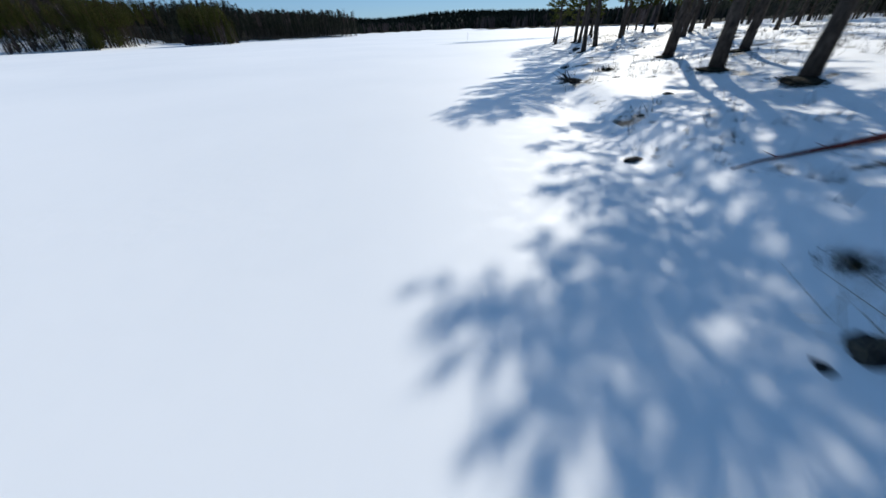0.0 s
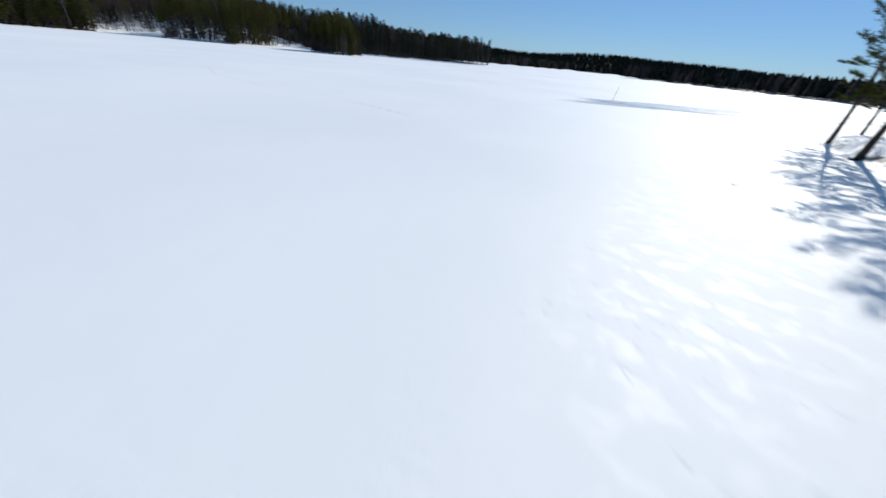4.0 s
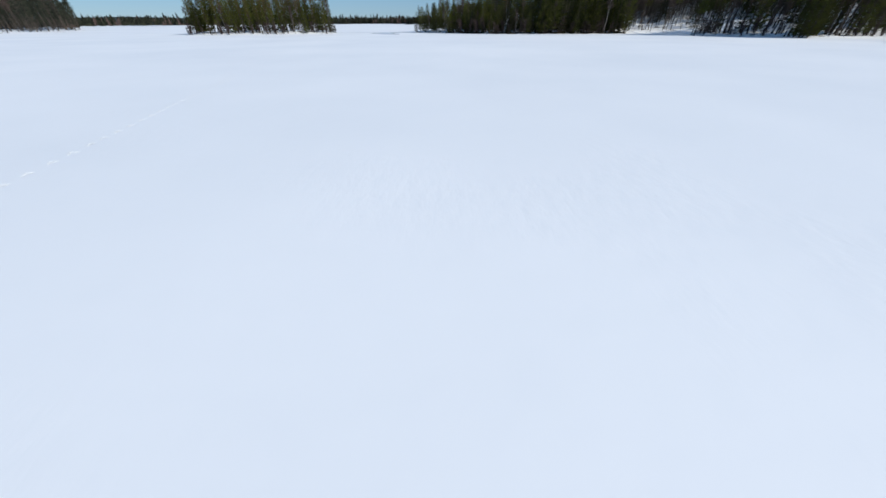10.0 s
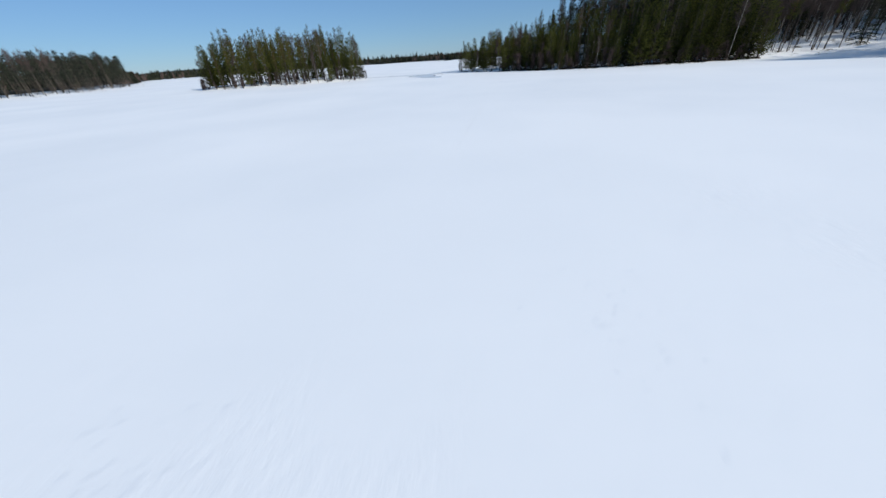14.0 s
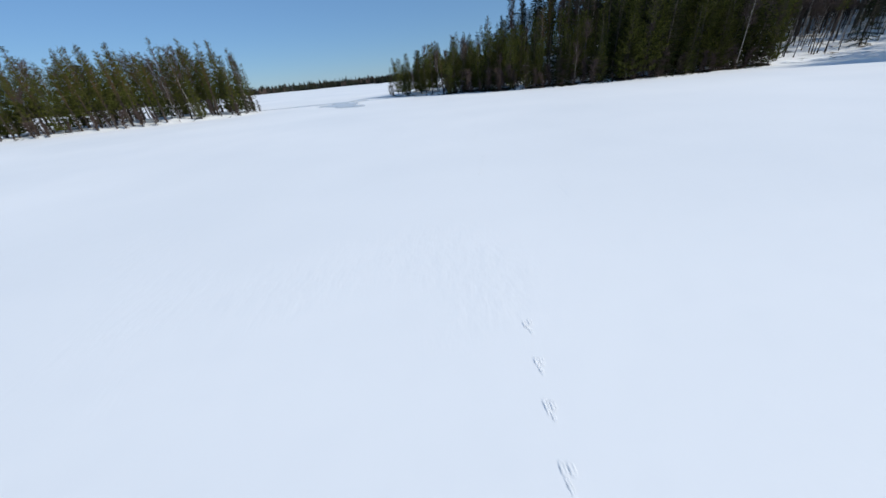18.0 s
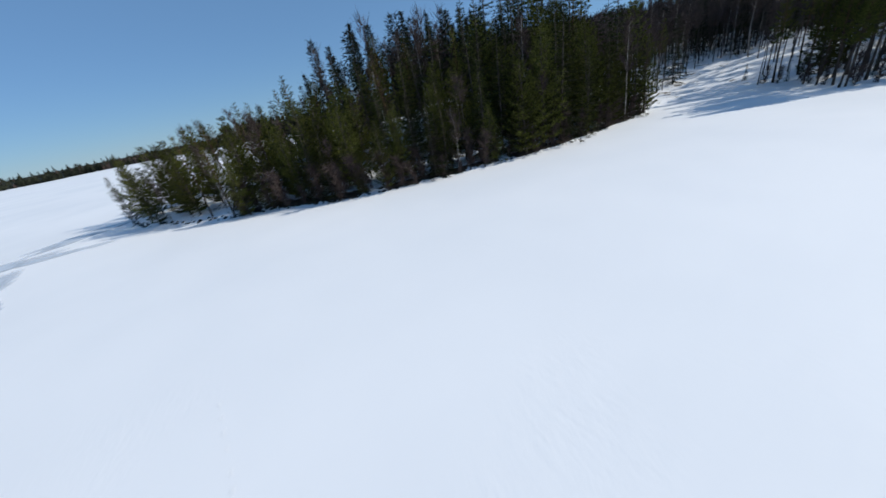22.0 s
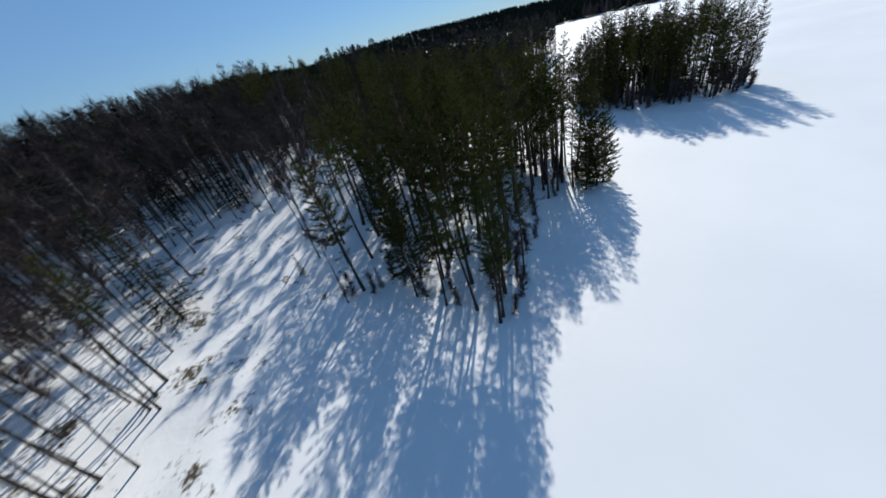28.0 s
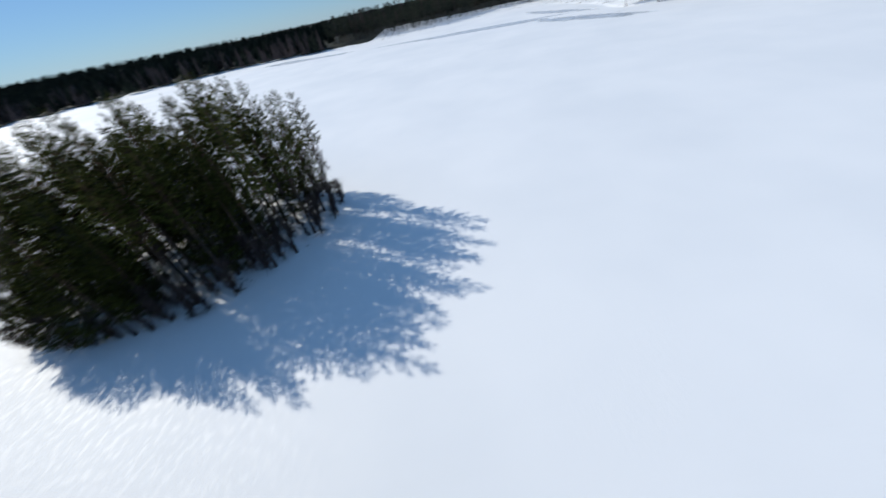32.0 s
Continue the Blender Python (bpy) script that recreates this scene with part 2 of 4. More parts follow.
def blades(soup, at, way, length, width, rng, m=0):
    """Thin needle sprays: one triangle each, from at along way."""
    n = len(at)
    side = np.cross(way, rng.normal(size=(n, 3)))
    side /= np.linalg.norm(side, axis=1)[:, None] + 1e-9
    v = np.stack([at - side * width[:, None] / 2, at + side * width[:, None] / 2, at + way * length[:, None]], 1)
    soup.add(v.reshape(-1, 3), np.arange(3 * n).reshape(-1, 3), m)


def unit(a):
    return a / (np.linalg.norm(a, axis=-1, keepdims=True) + 1e-9)


def stem(rng, h, r, lean=0.02, rings=9):
    """A slightly curved, tapering trunk line."""
    z = np.linspace(0, 1, rings)
    sway = rng.normal(0, lean, (3, 2)) * h
    bend = z[:, None] ** 2 * sway[0] + np.sin(z * 3.1)[:, None] * sway[1] * 0.7 + np.sin(z * 6.3)[:, None] * sway[2] * 0.25
    pts = np.column_stack([bend, z * h])
    rad = r * (1 - z) ** 0.75 + 0.012
    rad[0] *= 1.35
    return pts, rad


def conifer(seed, h, r, base, wide, whorls, arms, sprigs, needles, kind, size=0.28):
    """A pine or spruce: the trunk with whorls of limbs, and the crown of needle sprays on side twigs."""
    rng = np.random.default_rng(seed)
    wood, green = Soup(), Soup()
    pts, rad = stem(rng, h, r, 0.012)
    tube(wood, pts, rad, 8 if kind == "old" else 6)
    droop = {"old": 0.10, "young": 0.14, "spruce": -0.06}[kind]
    tuft_at, tuft_way, tuft_long, tuft_size = [], [], [], []
    for w in range(whorls):
        level = (w + rng.uniform(-0.25, 0.25)) / whorls
        turn, count = rng.uniform(0, 6.28), max(2, arms + int(rng.integers(-1, 2)))
        for a in range(count):
            u = min(0.99, max(0.0, level + rng.normal(0, 0.25) / whorls))
            z = h * (base + (0.985 - base) * u)
            if kind == "spruce":
                length = wide * (1 - u) ** 0.85 * rng.uniform(0.75, 1.15) + 0.12
                rise = -0.25 + 0.6 * u + rng.normal(0, 0.08)
            elif kind == "young":
                length = wide * (1 - u) ** (0.8 if base > 0.2 else 0.68) * (0.6 + 0.4 * min(1, u * 5)) * rng.uniform(0.7, 1.2) + 0.15
                rise = 0.18 + 0.65 * u + rng.normal(0, 0.09)
            else:
                length = wide * (0.4 + 0.65 * math.sin(math.pi * (0.15 + 0.72 * u))) * (1 - u ** 4) * rng.uniform(0.5, 1.2) + 0.25
                rise = 0.02 + 0.65 * u + rng.normal(0, 0.2)
            az = turn + a * 2 * math.pi / count + rng.normal(0, 0.3)
            foot = np.array([np.interp(z, pts[:, 2], pts[:, 0]), np.interp(z, pts[:, 2], pts[:, 1]), z])
            out = unit(np.array([math.cos(az), math.sin(az), rise]))
            mid = foot + out * length * 0.55 + np.array([0, 0, -0.05 * length])
            end = foot + out * length + np.array([0, 0, droop * length])
            if kind == "old":
                tube(wood, [foot, mid, end], [0.014 + 0.012 * length, 0.010 + 0.006 * length, 0.006], 3, cap=False)
            else:
                tube(wood, [foot, end], [0.011 + 0.009 * length, 0.005], 3, cap=False)
            n = max(2, round(sprigs * (0.25 + 0.75 * length / wide)))
            first = {"old": 0.42, "young": 0.24, "spruce": 0.15}[kind]
            at = np.append(np.linspace(first, 0.95, n) + rng.normal(0, 0.03, n), 1.0)
            turn_side = np.append(np.where(np.arange(n) % 2, 1.0, -1.0) * rng.uniform(0.45, 1.1, n), 0.0)
            side = np.array([-math.sin(az), math.cos(az), 0.0])
            lift = {"old": 0.35, "young": 0.22, "spruce": -0.22}[kind]
            way = unit(out[None] * 0.8 + side[None] * turn_side[:, None] + np.column_stack([np.zeros((n + 1, 2)), rng.normal(lift, 0.14, n + 1)]))
            tuft_at.append(foot + (mid - foot) * (np.minimum(at, 0.55) / 0.55)[:, None] + (end - mid) * (np.maximum(at - 0.55, 0) / 0.45)[:, None])
            tuft_way.append(way), tuft_size.append(np.full(n + 1, size * (1 - 0.42 * u)))
            tuft_long.append((0.34 * length * (1.15 - at) + 0.16) * rng.uniform(0.7, 1.25, n + 1))
    at, way, long, big = (np.concatenate(q) for q in (tuft_at, tuft_way, tuft_long, tuft_size))
    blades(green, at, way, long * 1.1, big * 0.10, rng)
    k = np.repeat(np.arange(len(at)), needles)
    n = len(k)
    v = rng.uniform(0.1, 1.05, n)
    spot = at[k] + way[k] * (long[k] * v)[:, None]
    blades(green, spot, unit(way[k] * 0.75 + rng.normal(0, 0.46, (n, 3)) + np.array([0, 0, 0.12])), big[k] * rng.uniform(0.6, 1.2, n), big[k] * rng.uniform(0.15, 0.25, n), rng)
    n = 14
    top = np.column_stack([np.full(n, pts[-1, 0]), np.full(n, pts[-1, 1]), h * rng.uniform(0.955, 1.0, n)])
    blades(green, top, unit(np.column_stack([rng.normal(0, 0.45, (n, 2)), np.full(n, 1.0)])), size * rng.uniform(0.3, 0.7, n), np.full(n, size * 0.10), rng)
    # bare dead limbs below the crown
    for i in range(int(2.4 * base * h)):
        z = h * rng.uniform(0.06, base + 0.05)
        az = rng.uniform(0, 2 * math.pi)
        foot = np.array([np.interp(z, pts[:, 2], pts[:, 0]), np.interp(z, pts[:, 2], pts[:, 1]), z])
        tip = foot + np.array([math.cos(az), math.sin(az), rng.uniform(-0.5, 0.2)]) * rng.uniform(0.3, 1.1) * wide * 0.5
        tube(wood, [foot, tip], [0.014, 0.004], 3, cap=False)
    return wood, green


def birch(seed, h, r, boughs=28, twigs=40, base=0.33):
    """A bare birch: pale stem with limbs, and a haze of thin twigs."""
    rng = np.random.default_rng(seed)
    wood, fine = Soup(), Soup()
    pts, rad = stem(rng, h, r, 0.03)
    tube(wood, pts, rad, 5)
    for i in range(boughs):
        u = (i + rng.random()) / boughs
        z = h * (base + (0.97 - base) * u)
        az, length = rng.uniform(0, 2 * math.pi), h * 0.17 * (1 - 0.6 * u) * rng.uniform(0.6, 1.2)
        foot = np.array([np.interp(z, pts[:, 2], pts[:, 0]), np.interp(z, pts[:, 2], pts[:, 1]), z])
        out = unit(np.array([math.cos(az), math.sin(az), rng.uniform(0.9, 1.8)]))
        mid, end = foot + out * length * 0.5, foot + out * length + np.array([math.cos(az), math.sin(az), 0]) * length * 0.06
        tube(wood, [foot, mid, end], [0.022 * (1 - 0.5 * u), 0.013, 0.005], 3, cap=False)
        s = rng.uniform(0.25, 1.0, twigs)
        at = foot + (end - foot) * s[:, None]
        way = unit(out[None] * 0.6 + rng.normal(0, 0.55, (twigs, 3)) + np.array([0, 0, 0.1]))
        blades(fine, at, way, rng.uniform(0.4, 1.0, twigs) * (0.7 + 0.05 * h), np.full(twigs, 0.040), rng)
    return wood, fine


# ---- the plan: shoreline of the lake, island and islet ----
LAKE = [(3.5, -40), (3.5, 0), (3.8, 7), (5.2, 17), (7.3, 25), (11.4, 33.5), (15.4, 47), (16.2, 57), (17.3, 64), (22, 71), (32, 73), (48, 70), (75, 72),
        (100, 76), (135, 92), (125, 120), (108, 145), (104, 180), (112, 225), (125, 262), (118, 300), (100, 345), (85, 385), (60, 430), (30, 440), (60, 520), (85, 610),
        (40, 800), (-40, 780), (-60, 600), (-130, 430), (-135, 320), (-92, 284), (-58, 262), (-52, 252), (-60, 242), (-76, 222), (-93, 207), (-101, 196),
        (-110, 184), (-117, 172), (-119.5, 160), (-120.4, 149), (-119.8, 141), (-120.4, 133.2), (-127, 136), (-133, 128.5), (-135.5, 124), (-139, 120),
        (-144, 127), (-149, 129), (-156, 124), (-157, 116), (-154.6, 108), (-153, 97), (-152, 89), (-153.6, 80), (-155.2, 73), (-157, 67), (-162.4, 60.5),
        (-165.5, 54), (-179.5, 41.5), (-188, 46), (-205, 75), (-250, 110), (-330, 130), (-480, 90), (-650, 0), (-740, -220), (-600, -330), (-450, -420),
        (-330, -260), (-260, -190), (-235, -150), (-195, -128), (-176, -112), (-168, -150), (-150, -260), (-60, -300), (0, -200)]
ISLAND = [(-161.5, 21.5), (-155.8, 9), (-152.4, -4), (-148, -21), (-157, -31), (-172, -28), (-180, -8), (-176, 12)]
ISLET = [(-105, 168), (-105, 157), (-101, 150), (-96, 146), (-88, 144.5), (-84, 150), (-84, 160), (-90, 167), (-98, 171)]


def rounded(poly, times=2):
    p = np.array(poly, float)
    for _ in range(times):
        q = np.roll(p, -1, 0)
        p = np.stack([p * 0.75 + q * 0.25, p * 0.25 + q * 0.75], 1).reshape(-1, 2)
    return p


def inside(poly, x, y):
    shape, x, y = np.shape(x), np.ravel(x), np.ravel(y)
    hit = np.zeros(x.shape, bool)
    if x.size < 4096:
        (x0, y0), (x1, y1) = poly.T[..., None], np.roll(poly, -1, 0).T[..., None]
        cross = ((y0 > y) != (y1 > y)) & (x < (x1 - x0) * (y - y0) / (y1 - y0 + 1e-12) + x0)
        return (cross.sum(0) % 2 == 1).reshape(shape)
    for (x0, y0), (x1, y1) in zip(poly, np.roll(poly, -1, 0)):
        cross = (y0 > y) != (y1 > y)
        hit ^= cross & (x < (x1 - x0) * (y - y0) / (y1 - y0 + 1e-12) + x0)
    return hit.reshape(shape)


def edge_distance(poly, x, y):
    shape, x, y = np.shape(x), np.ravel(x), np.ravel(y)
    if x.size < 4096:
        (x0, y0), (x1, y1) = poly.T[..., None], np.roll(poly, -1, 0).T[..., None]
        dx, dy = x1 - x0, y1 - y0
        s = np.clip(((x - x0) * dx + (y - y0) * dy) / (dx * dx + dy * dy + 1e-12), 0, 1)
        return np.hypot(x - x0 - s * dx, y - y0 - s * dy).min(0).reshape(shape)
    best = np.full(x.shape, 1e9)
    for (x0, y0), (x1, y1) in zip(poly, np.roll(poly, -1, 0)):
        dx, dy = x1 - x0, y1 - y0
        s = np.clip(((x - x0) * dx + (y - y0) * dy) / (dx * dx + dy * dy + 1e-12), 0, 1)
        best = np.minimum(best, np.hypot(x - x0 - s * dx, y - y0 - s * dy))
    return best.reshape(shape)


lake_line, island_line, islet_line = rounded(LAKE), rounded(ISLAND), rounded(ISLET)


def shore(x, y):
    """Metres inland from the nearest shore; below zero out on the ice."""
    x, y = np.asarray(x, float), np.asarray(y, float)
    d = edge_distance(lake_line, x, y) * np.where(inside(lake_line, x, y), -1, 1)
    for line in (island_line, islet_line):
        e = edge_distance(line, x, y) * np.where(inside(line, x, y), 1, -1)
        d = np.maximum(d, e)
    return d


def waves(x, y, scale, seed):
    """A smooth random field, about -1 to 1."""
    rng = np.random.default_rng(seed)
    out = np.zeros(np.shape(x))
    for _ in range(7):
        a, k = rng.uniform(0, 2 * math.pi), rng.uniform(0.6, 1.8) / scale
        out += np.sin((x * math.cos(a) + y * math.sin(a)) * k * 2 * math.pi + rng.uniform(0, 6.28))
    return out / 3.0


def bay_strip(x, y):
    """The open snow slope between the birch stand and the headland."""
    s = np.clip((y - 112) / 48.0, 0, 1.3)
    return (y > 110) & (y < 149) & (x > -160.5 - 9 * s) & (x < -150.5 - 12 * np.clip((y - 130) / 32.0, -0.3, 1.2))


def height(x, y, d=None):
    x, y = np.asarray(x, float), np.asarray(y, float)
    d = shore(x, y) if d is None else d
    s = np.clip(d / 1.6, 0, 1)
    west = (x < -130) & (y > 20) & (y < 420)
    rise = 0.35 * s * s * (3 - 2 * s) + 0.035 * np.clip(d, 0, 12)
    rise += np.where(west, np.where(y > 105, 0.16, 0.28), 0.03) * np.clip(d - 9, 0, 50) * np.clip(d / 14, 0, 1)
    start = (x > 0) & (x < 60) & (y > -45) & (y < 78)
    rise += np.where(start, 0.085 * np.clip(d - 0.5, 0, 7), 0)
    far = np.clip((np.hypot(x + 60, y - 120) - 420) / 500, 0, 1)
    far = far * np.clip(1.25 - x / 500, 0.12, 1)
    rise += 9 * np.clip(d / 160, 0, 1) * np.exp(-((x - 60) / 190) ** 2 - ((y - 900) / 220) ** 2)
    rise += far * np.clip(d, 0, 300) * (0.03 + 0.055 * np.clip((y - 200) / 200, 0, 1)) * (1 + 0.35 * waves(x, y, 420, 3))
    rough = np.clip(d / 3, 0, 1) * (np.where(start, 0.09, 0.16) * waves(x, y, 7, 1) + np.where(start, 0.025, 0.07) * waves(x, y, 2.2, 2))
    ice = np.where(d <= 0, 0.002 * waves(x, y * 0.5, 3.1, 5) + 0.008 * waves(x, y, 18, 6), 0)
    return np.where(d > 0, rise + rough, ice * np.clip(-d, 0, 1))


def spread(*bands):
    out = []
    for a, b, step in bands:
        out.append(np.arange(a, b, step))
    return np.concatenate(out)


def ground():
    near_x = spread((-300, -190, 4), (-190, -82, 1.15), (-82, 0, 1.6), (0, 26, 0.4), (26, 60, 1.5), (60, 130, 5))
    near_y = spread((-60, -4, 3), (-4, 30, 0.45), (30, 72, 0.8), (72, 176, 1.1), (176, 280, 3))
    out = 6 * 1.16 ** np.arange(1, 46)
    xs = np.concatenate([(-300 - np.cumsum(out))[::-1], near_x, 130 + np.cumsum(out)])
    ys = np.concatenate([(-60 - np.cumsum(out))[::-1], near_y, 280 + np.cumsum(out)])
    xs, ys = xs[np.abs(xs) < 4600], ys[np.abs(ys) < 4600]
    gx, gy = np.meshgrid(xs, ys)
    d = shore(gx, gy)
    gz = height(gx, gy, d)
    nx, ny = len(xs), len(ys)
    i, j = np.meshgrid(np.arange(ny - 1), np.arange(nx - 1), indexing="ij")
    a = (i * nx + j).ravel()
    quads = np.stack([a, a + 1, a + nx + 1, a + nx], 1)
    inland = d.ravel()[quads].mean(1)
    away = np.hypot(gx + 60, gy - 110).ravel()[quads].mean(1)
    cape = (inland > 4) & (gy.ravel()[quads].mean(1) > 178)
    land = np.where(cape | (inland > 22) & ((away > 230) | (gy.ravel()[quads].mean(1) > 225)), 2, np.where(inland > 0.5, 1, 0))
    me = mesh_of("ground", np.column_stack([gx.ravel(), gy.ravel(), gz.ravel()]), quads, [SNOW, BANK, HAZED_FLOOR], land, True)
    return tagged(new("ground", me), "snow-covered frozen lake with low wooded snowy banks", "ground", kind="structure")


ground()


# ---- trees ----
def tree_kind(name, wood, green, bark, leaf):
    return (name, wood.mesh(name + "_trunk", [bark], True), green.mesh(name + "_crown", [leaf]))


def plant(kind, x, y, z, scale, turn, label, group, lean=(0, 0), girth=1.0):
    name, trunk, crown = kind
    root = new(name)
    root.matrix_basis = pose(x, y, z - 0.06, lean[0], lean[1], turn) @ Matrix.Diagonal((scale * girth, scale * girth, scale, 1))
    part("trunk", trunk, root), part("crown", crown, root)
    return tagged(root, label, "tree", group)


HIGH_PINES = [tree_kind("pine_tree", *conifer(13 + i, 18.0, 0.155, 0.38, 2.7, 17, 6, 10, 17, "old", 0.31), PINE_BARK, PINE_GREEN) for i in range(3)]
LOW_PINES = [tree_kind("pine_tree", *conifer(16 + i, 15.0, 0.135, 0.22, 1.95, 17, 5, 8, 18, "old", 0.29), PINE_BARK, PINE_GREEN) for i in range(3)]
TALL_PINES = [tree_kind("forest_pine", *conifer(20 + i, 13.5, 0.125, 0.50 + 0.05 * (i % 2), 1.3 + 0.11 * i, 13, 4, 7, 12, "young", 0.27), PINE_BARK, PINE_GREEN) for i in range(4)]
NEAR_PINES = [tree_kind("forest_pine", *conifer(60 + i, 13.5, 0.125, 0.42 + 0.06 * i, 1.52, 15, 5, 9, 30, "young", 0.20), PINE_BARK, PINE_GREEN) for i in range(3)]
YOUNG_PINES = [tree_kind("young_pine", *conifer(30 + i, 11.0, 0.10, 0.06, 2.2 + 0.18 * i, 18, 6, 8, 16, "young", 0.32), GREY_BARK, PINE_GREEN) for i in range(4)]
SPRUCES = [tree_kind("spruce_tree", *conifer(40 + i, 13.0, 0.13, 0.05, 1.85 + 0.25 * i, 24, 5, 7, 10, "spruce", 0.31), GREY_BARK, SPRUCE_GREEN) for i in range(3)]
ISLE_PINES = [tree_kind("pine_tree", *conifer(27 + i, 13.5, 0.14, 0.24, 1.6 + 0.1 * i, 16, 4, 7, 11, "young", 0.32), PINE_BARK, PINE_GREEN) for i in range(3)]
BIRCHES = [tree_kind("birch_tree", *birch(50 + i, 12.0, 0.08, 24, 38, 0.45), BIRCH_BARK, TWIG) for i in range(3)]
ALDERS = [tree_kind("alder_tree", *birch(60 + i, 11.0, 0.072, 15, 30, 0.68), GREY_BARK, TWIG) for i in range(2)]
SHRUBS = [birch(70 + i, 2.6, 0.02, 15, 24, 0.03) for i in range(2)]
SHRUBS = [tree_kind("bare_shrub", w, f, GREY_BARK, TWIG) for w, f in SHRUBS]

LABELS = {"pine": "slender green pine with bare lower trunk", "young": "young green pine branched low",
          "spruce": "dark green pointed spruce", "birch": "leafless pale-stemmed birch",
          "alder": "leafless thin grey alder"}
KINDS = {"pine": TALL_PINES, "young": YOUNG_PINES, "spruce": SPRUCES, "birch": BIRCHES, "alder": ALDERS}


def scatter(seed, x0, x1, y0, y1, gap, count, ok):
    rng = np.random.default_rng(seed)
    tries = rng.uniform((x0, y0), (x1, y1), (count * 60, 2))
    tries = tries[ok(tries[:, 0], tries[:, 1])]
    kept, cells = [], {}
    for x, y in tries.tolist():
        if len(kept) >= count:
            break
        i, j = int(x // gap), int(y // gap)
        near = (q for a in (-1, 0, 1) for b in (-1, 0, 1) for q in cells.get((i + a, j + b), ()))
        if all(math.hypot(x - q[0], y - q[1]) > gap for q in near):
            kept.append((x, y)), cells.setdefault((i, j), []).append((x, y))
    return np.array(kept).reshape(-1, 2)


def stand(seed, spots, mix, place, tall, spread_by=0.16, kinds=KINDS):
    rng = random.Random(seed)
    names, weights = zip(*mix)
    inland = shore(spots[:, 0], spots[:, 1])
    for (x, y), z, d in zip(spots, height(spots[:, 0], spots[:, 1]), inland):
        k = rng.choices(names, weights)[0]
        high = tall(y) if callable(tall) else tall
        s = high * rng.uniform(1 - spread_by, 1 + spread_by) / 13.0 * min(1.0, 0.66 + 0.13 * max(0.0, float(d)))
        plant(rng.choice(kinds[k]), x, y, z, s, rng.uniform(0, 360), LABELS[k] + ", " + place, "trees " + place,
              (rng.gauss(0, 1.6), rng.gauss(0, 1.6)), rng.uniform(0.85, 1.15))


# the pines of the bank where the flight begins
def bank_pines():
    front = [(12.76, 34.7, 1.0), (15.1, 38.2, 1.08), (12.1, 20.4, 1.0), (10.05, 13.7, 1.0), (13.4, 17.0, 0.95), (10.05, 10.1, 1.05), (20.6, 33.4, 1.0), (9.8, -4.0, 1.0), (15.0, -12.0, 1.0), (13.5, 4.0, 1.0), (19.5, 9.0, 1.0)]
    mid = [(16.84, 47.8, 1.15), (17.25, 50.5, 1.1), (16.6, 57.0, 1.05), (20.0, 43.9, 1.1), (22.0, 47.8, 1.05), (24.0, 38.0, 1.05), (24.0, 14.5, 0.95), (33.0, 12.0, 0.95), (29.0, 24.0, 0.9)]
    small = [(17.9, 62.6, 0.85), (23.8, 70.5, 0.7), (22.0, 58.5, 0.8), (20.6, 54.0, 0.75), (25.5, 50.0, 0.85), (28.5, 58.0, 0.8), (32.5, 55.0, 0.8), (24.6, 63.5, 0.7)]
    back = [(28.0, 33.0, 0.9), (34.0, 38.0, 0.9), (37.0, 48.0, 0.85), (36.0, 30.0, 0.9), (42.0, 58.0, 0.8), (46.0, 50.0, 0.85), (42.0, 22.0, 0.95), (44.0, 38.0, 0.9), (26.0, 41.0, 0.85),
            (38.0, 62.0, 0.75), (50.0, 60.0, 0.8), (52.0, 44.0, 0.9), (31.0, 66.0, 0.7), (30.0, 45.0, 0.9), (40.0, 53.0, 0.85), (35.0, 60.0, 0.8), (28.0, 52.0, 0.8), (33.0, 49.0, 0.85), (46.0, 30.0, 0.9)]
    spots = [(x, y, s, kinds) for group, kinds in ((front, HIGH_PINES), (mid, LOW_PINES), (small, LOW_PINES), (back, ISLE_PINES)) for x, y, s in group]
    for i, (x, y, s, kinds) in enumerate(spots):
        lean = (0, 0.8) if i == 0 else (0, 2.0) if i == 2 else (0.8 * math.sin(i * 2.1), 0.8 * math.cos(i * 1.7))
        plant(kinds[i % 3], x, y, float(height(x, y)), s * (1.12 if kinds is ISLE_PINES else 1.0), (i * 77 + 200) % 360, "tall pine with thick bare trunk on the snowy bank", "pines on the bank", lean, (1.0, 1.05, 1.35, 1.25)[i] if i < 4 else 1.0)


bank_pines()


def wooded(low, high):
    def ok(x, y):
        d = shore(x, y)
        return (d > low) & (d < high) & ~bay_strip(x, y)
    return ok


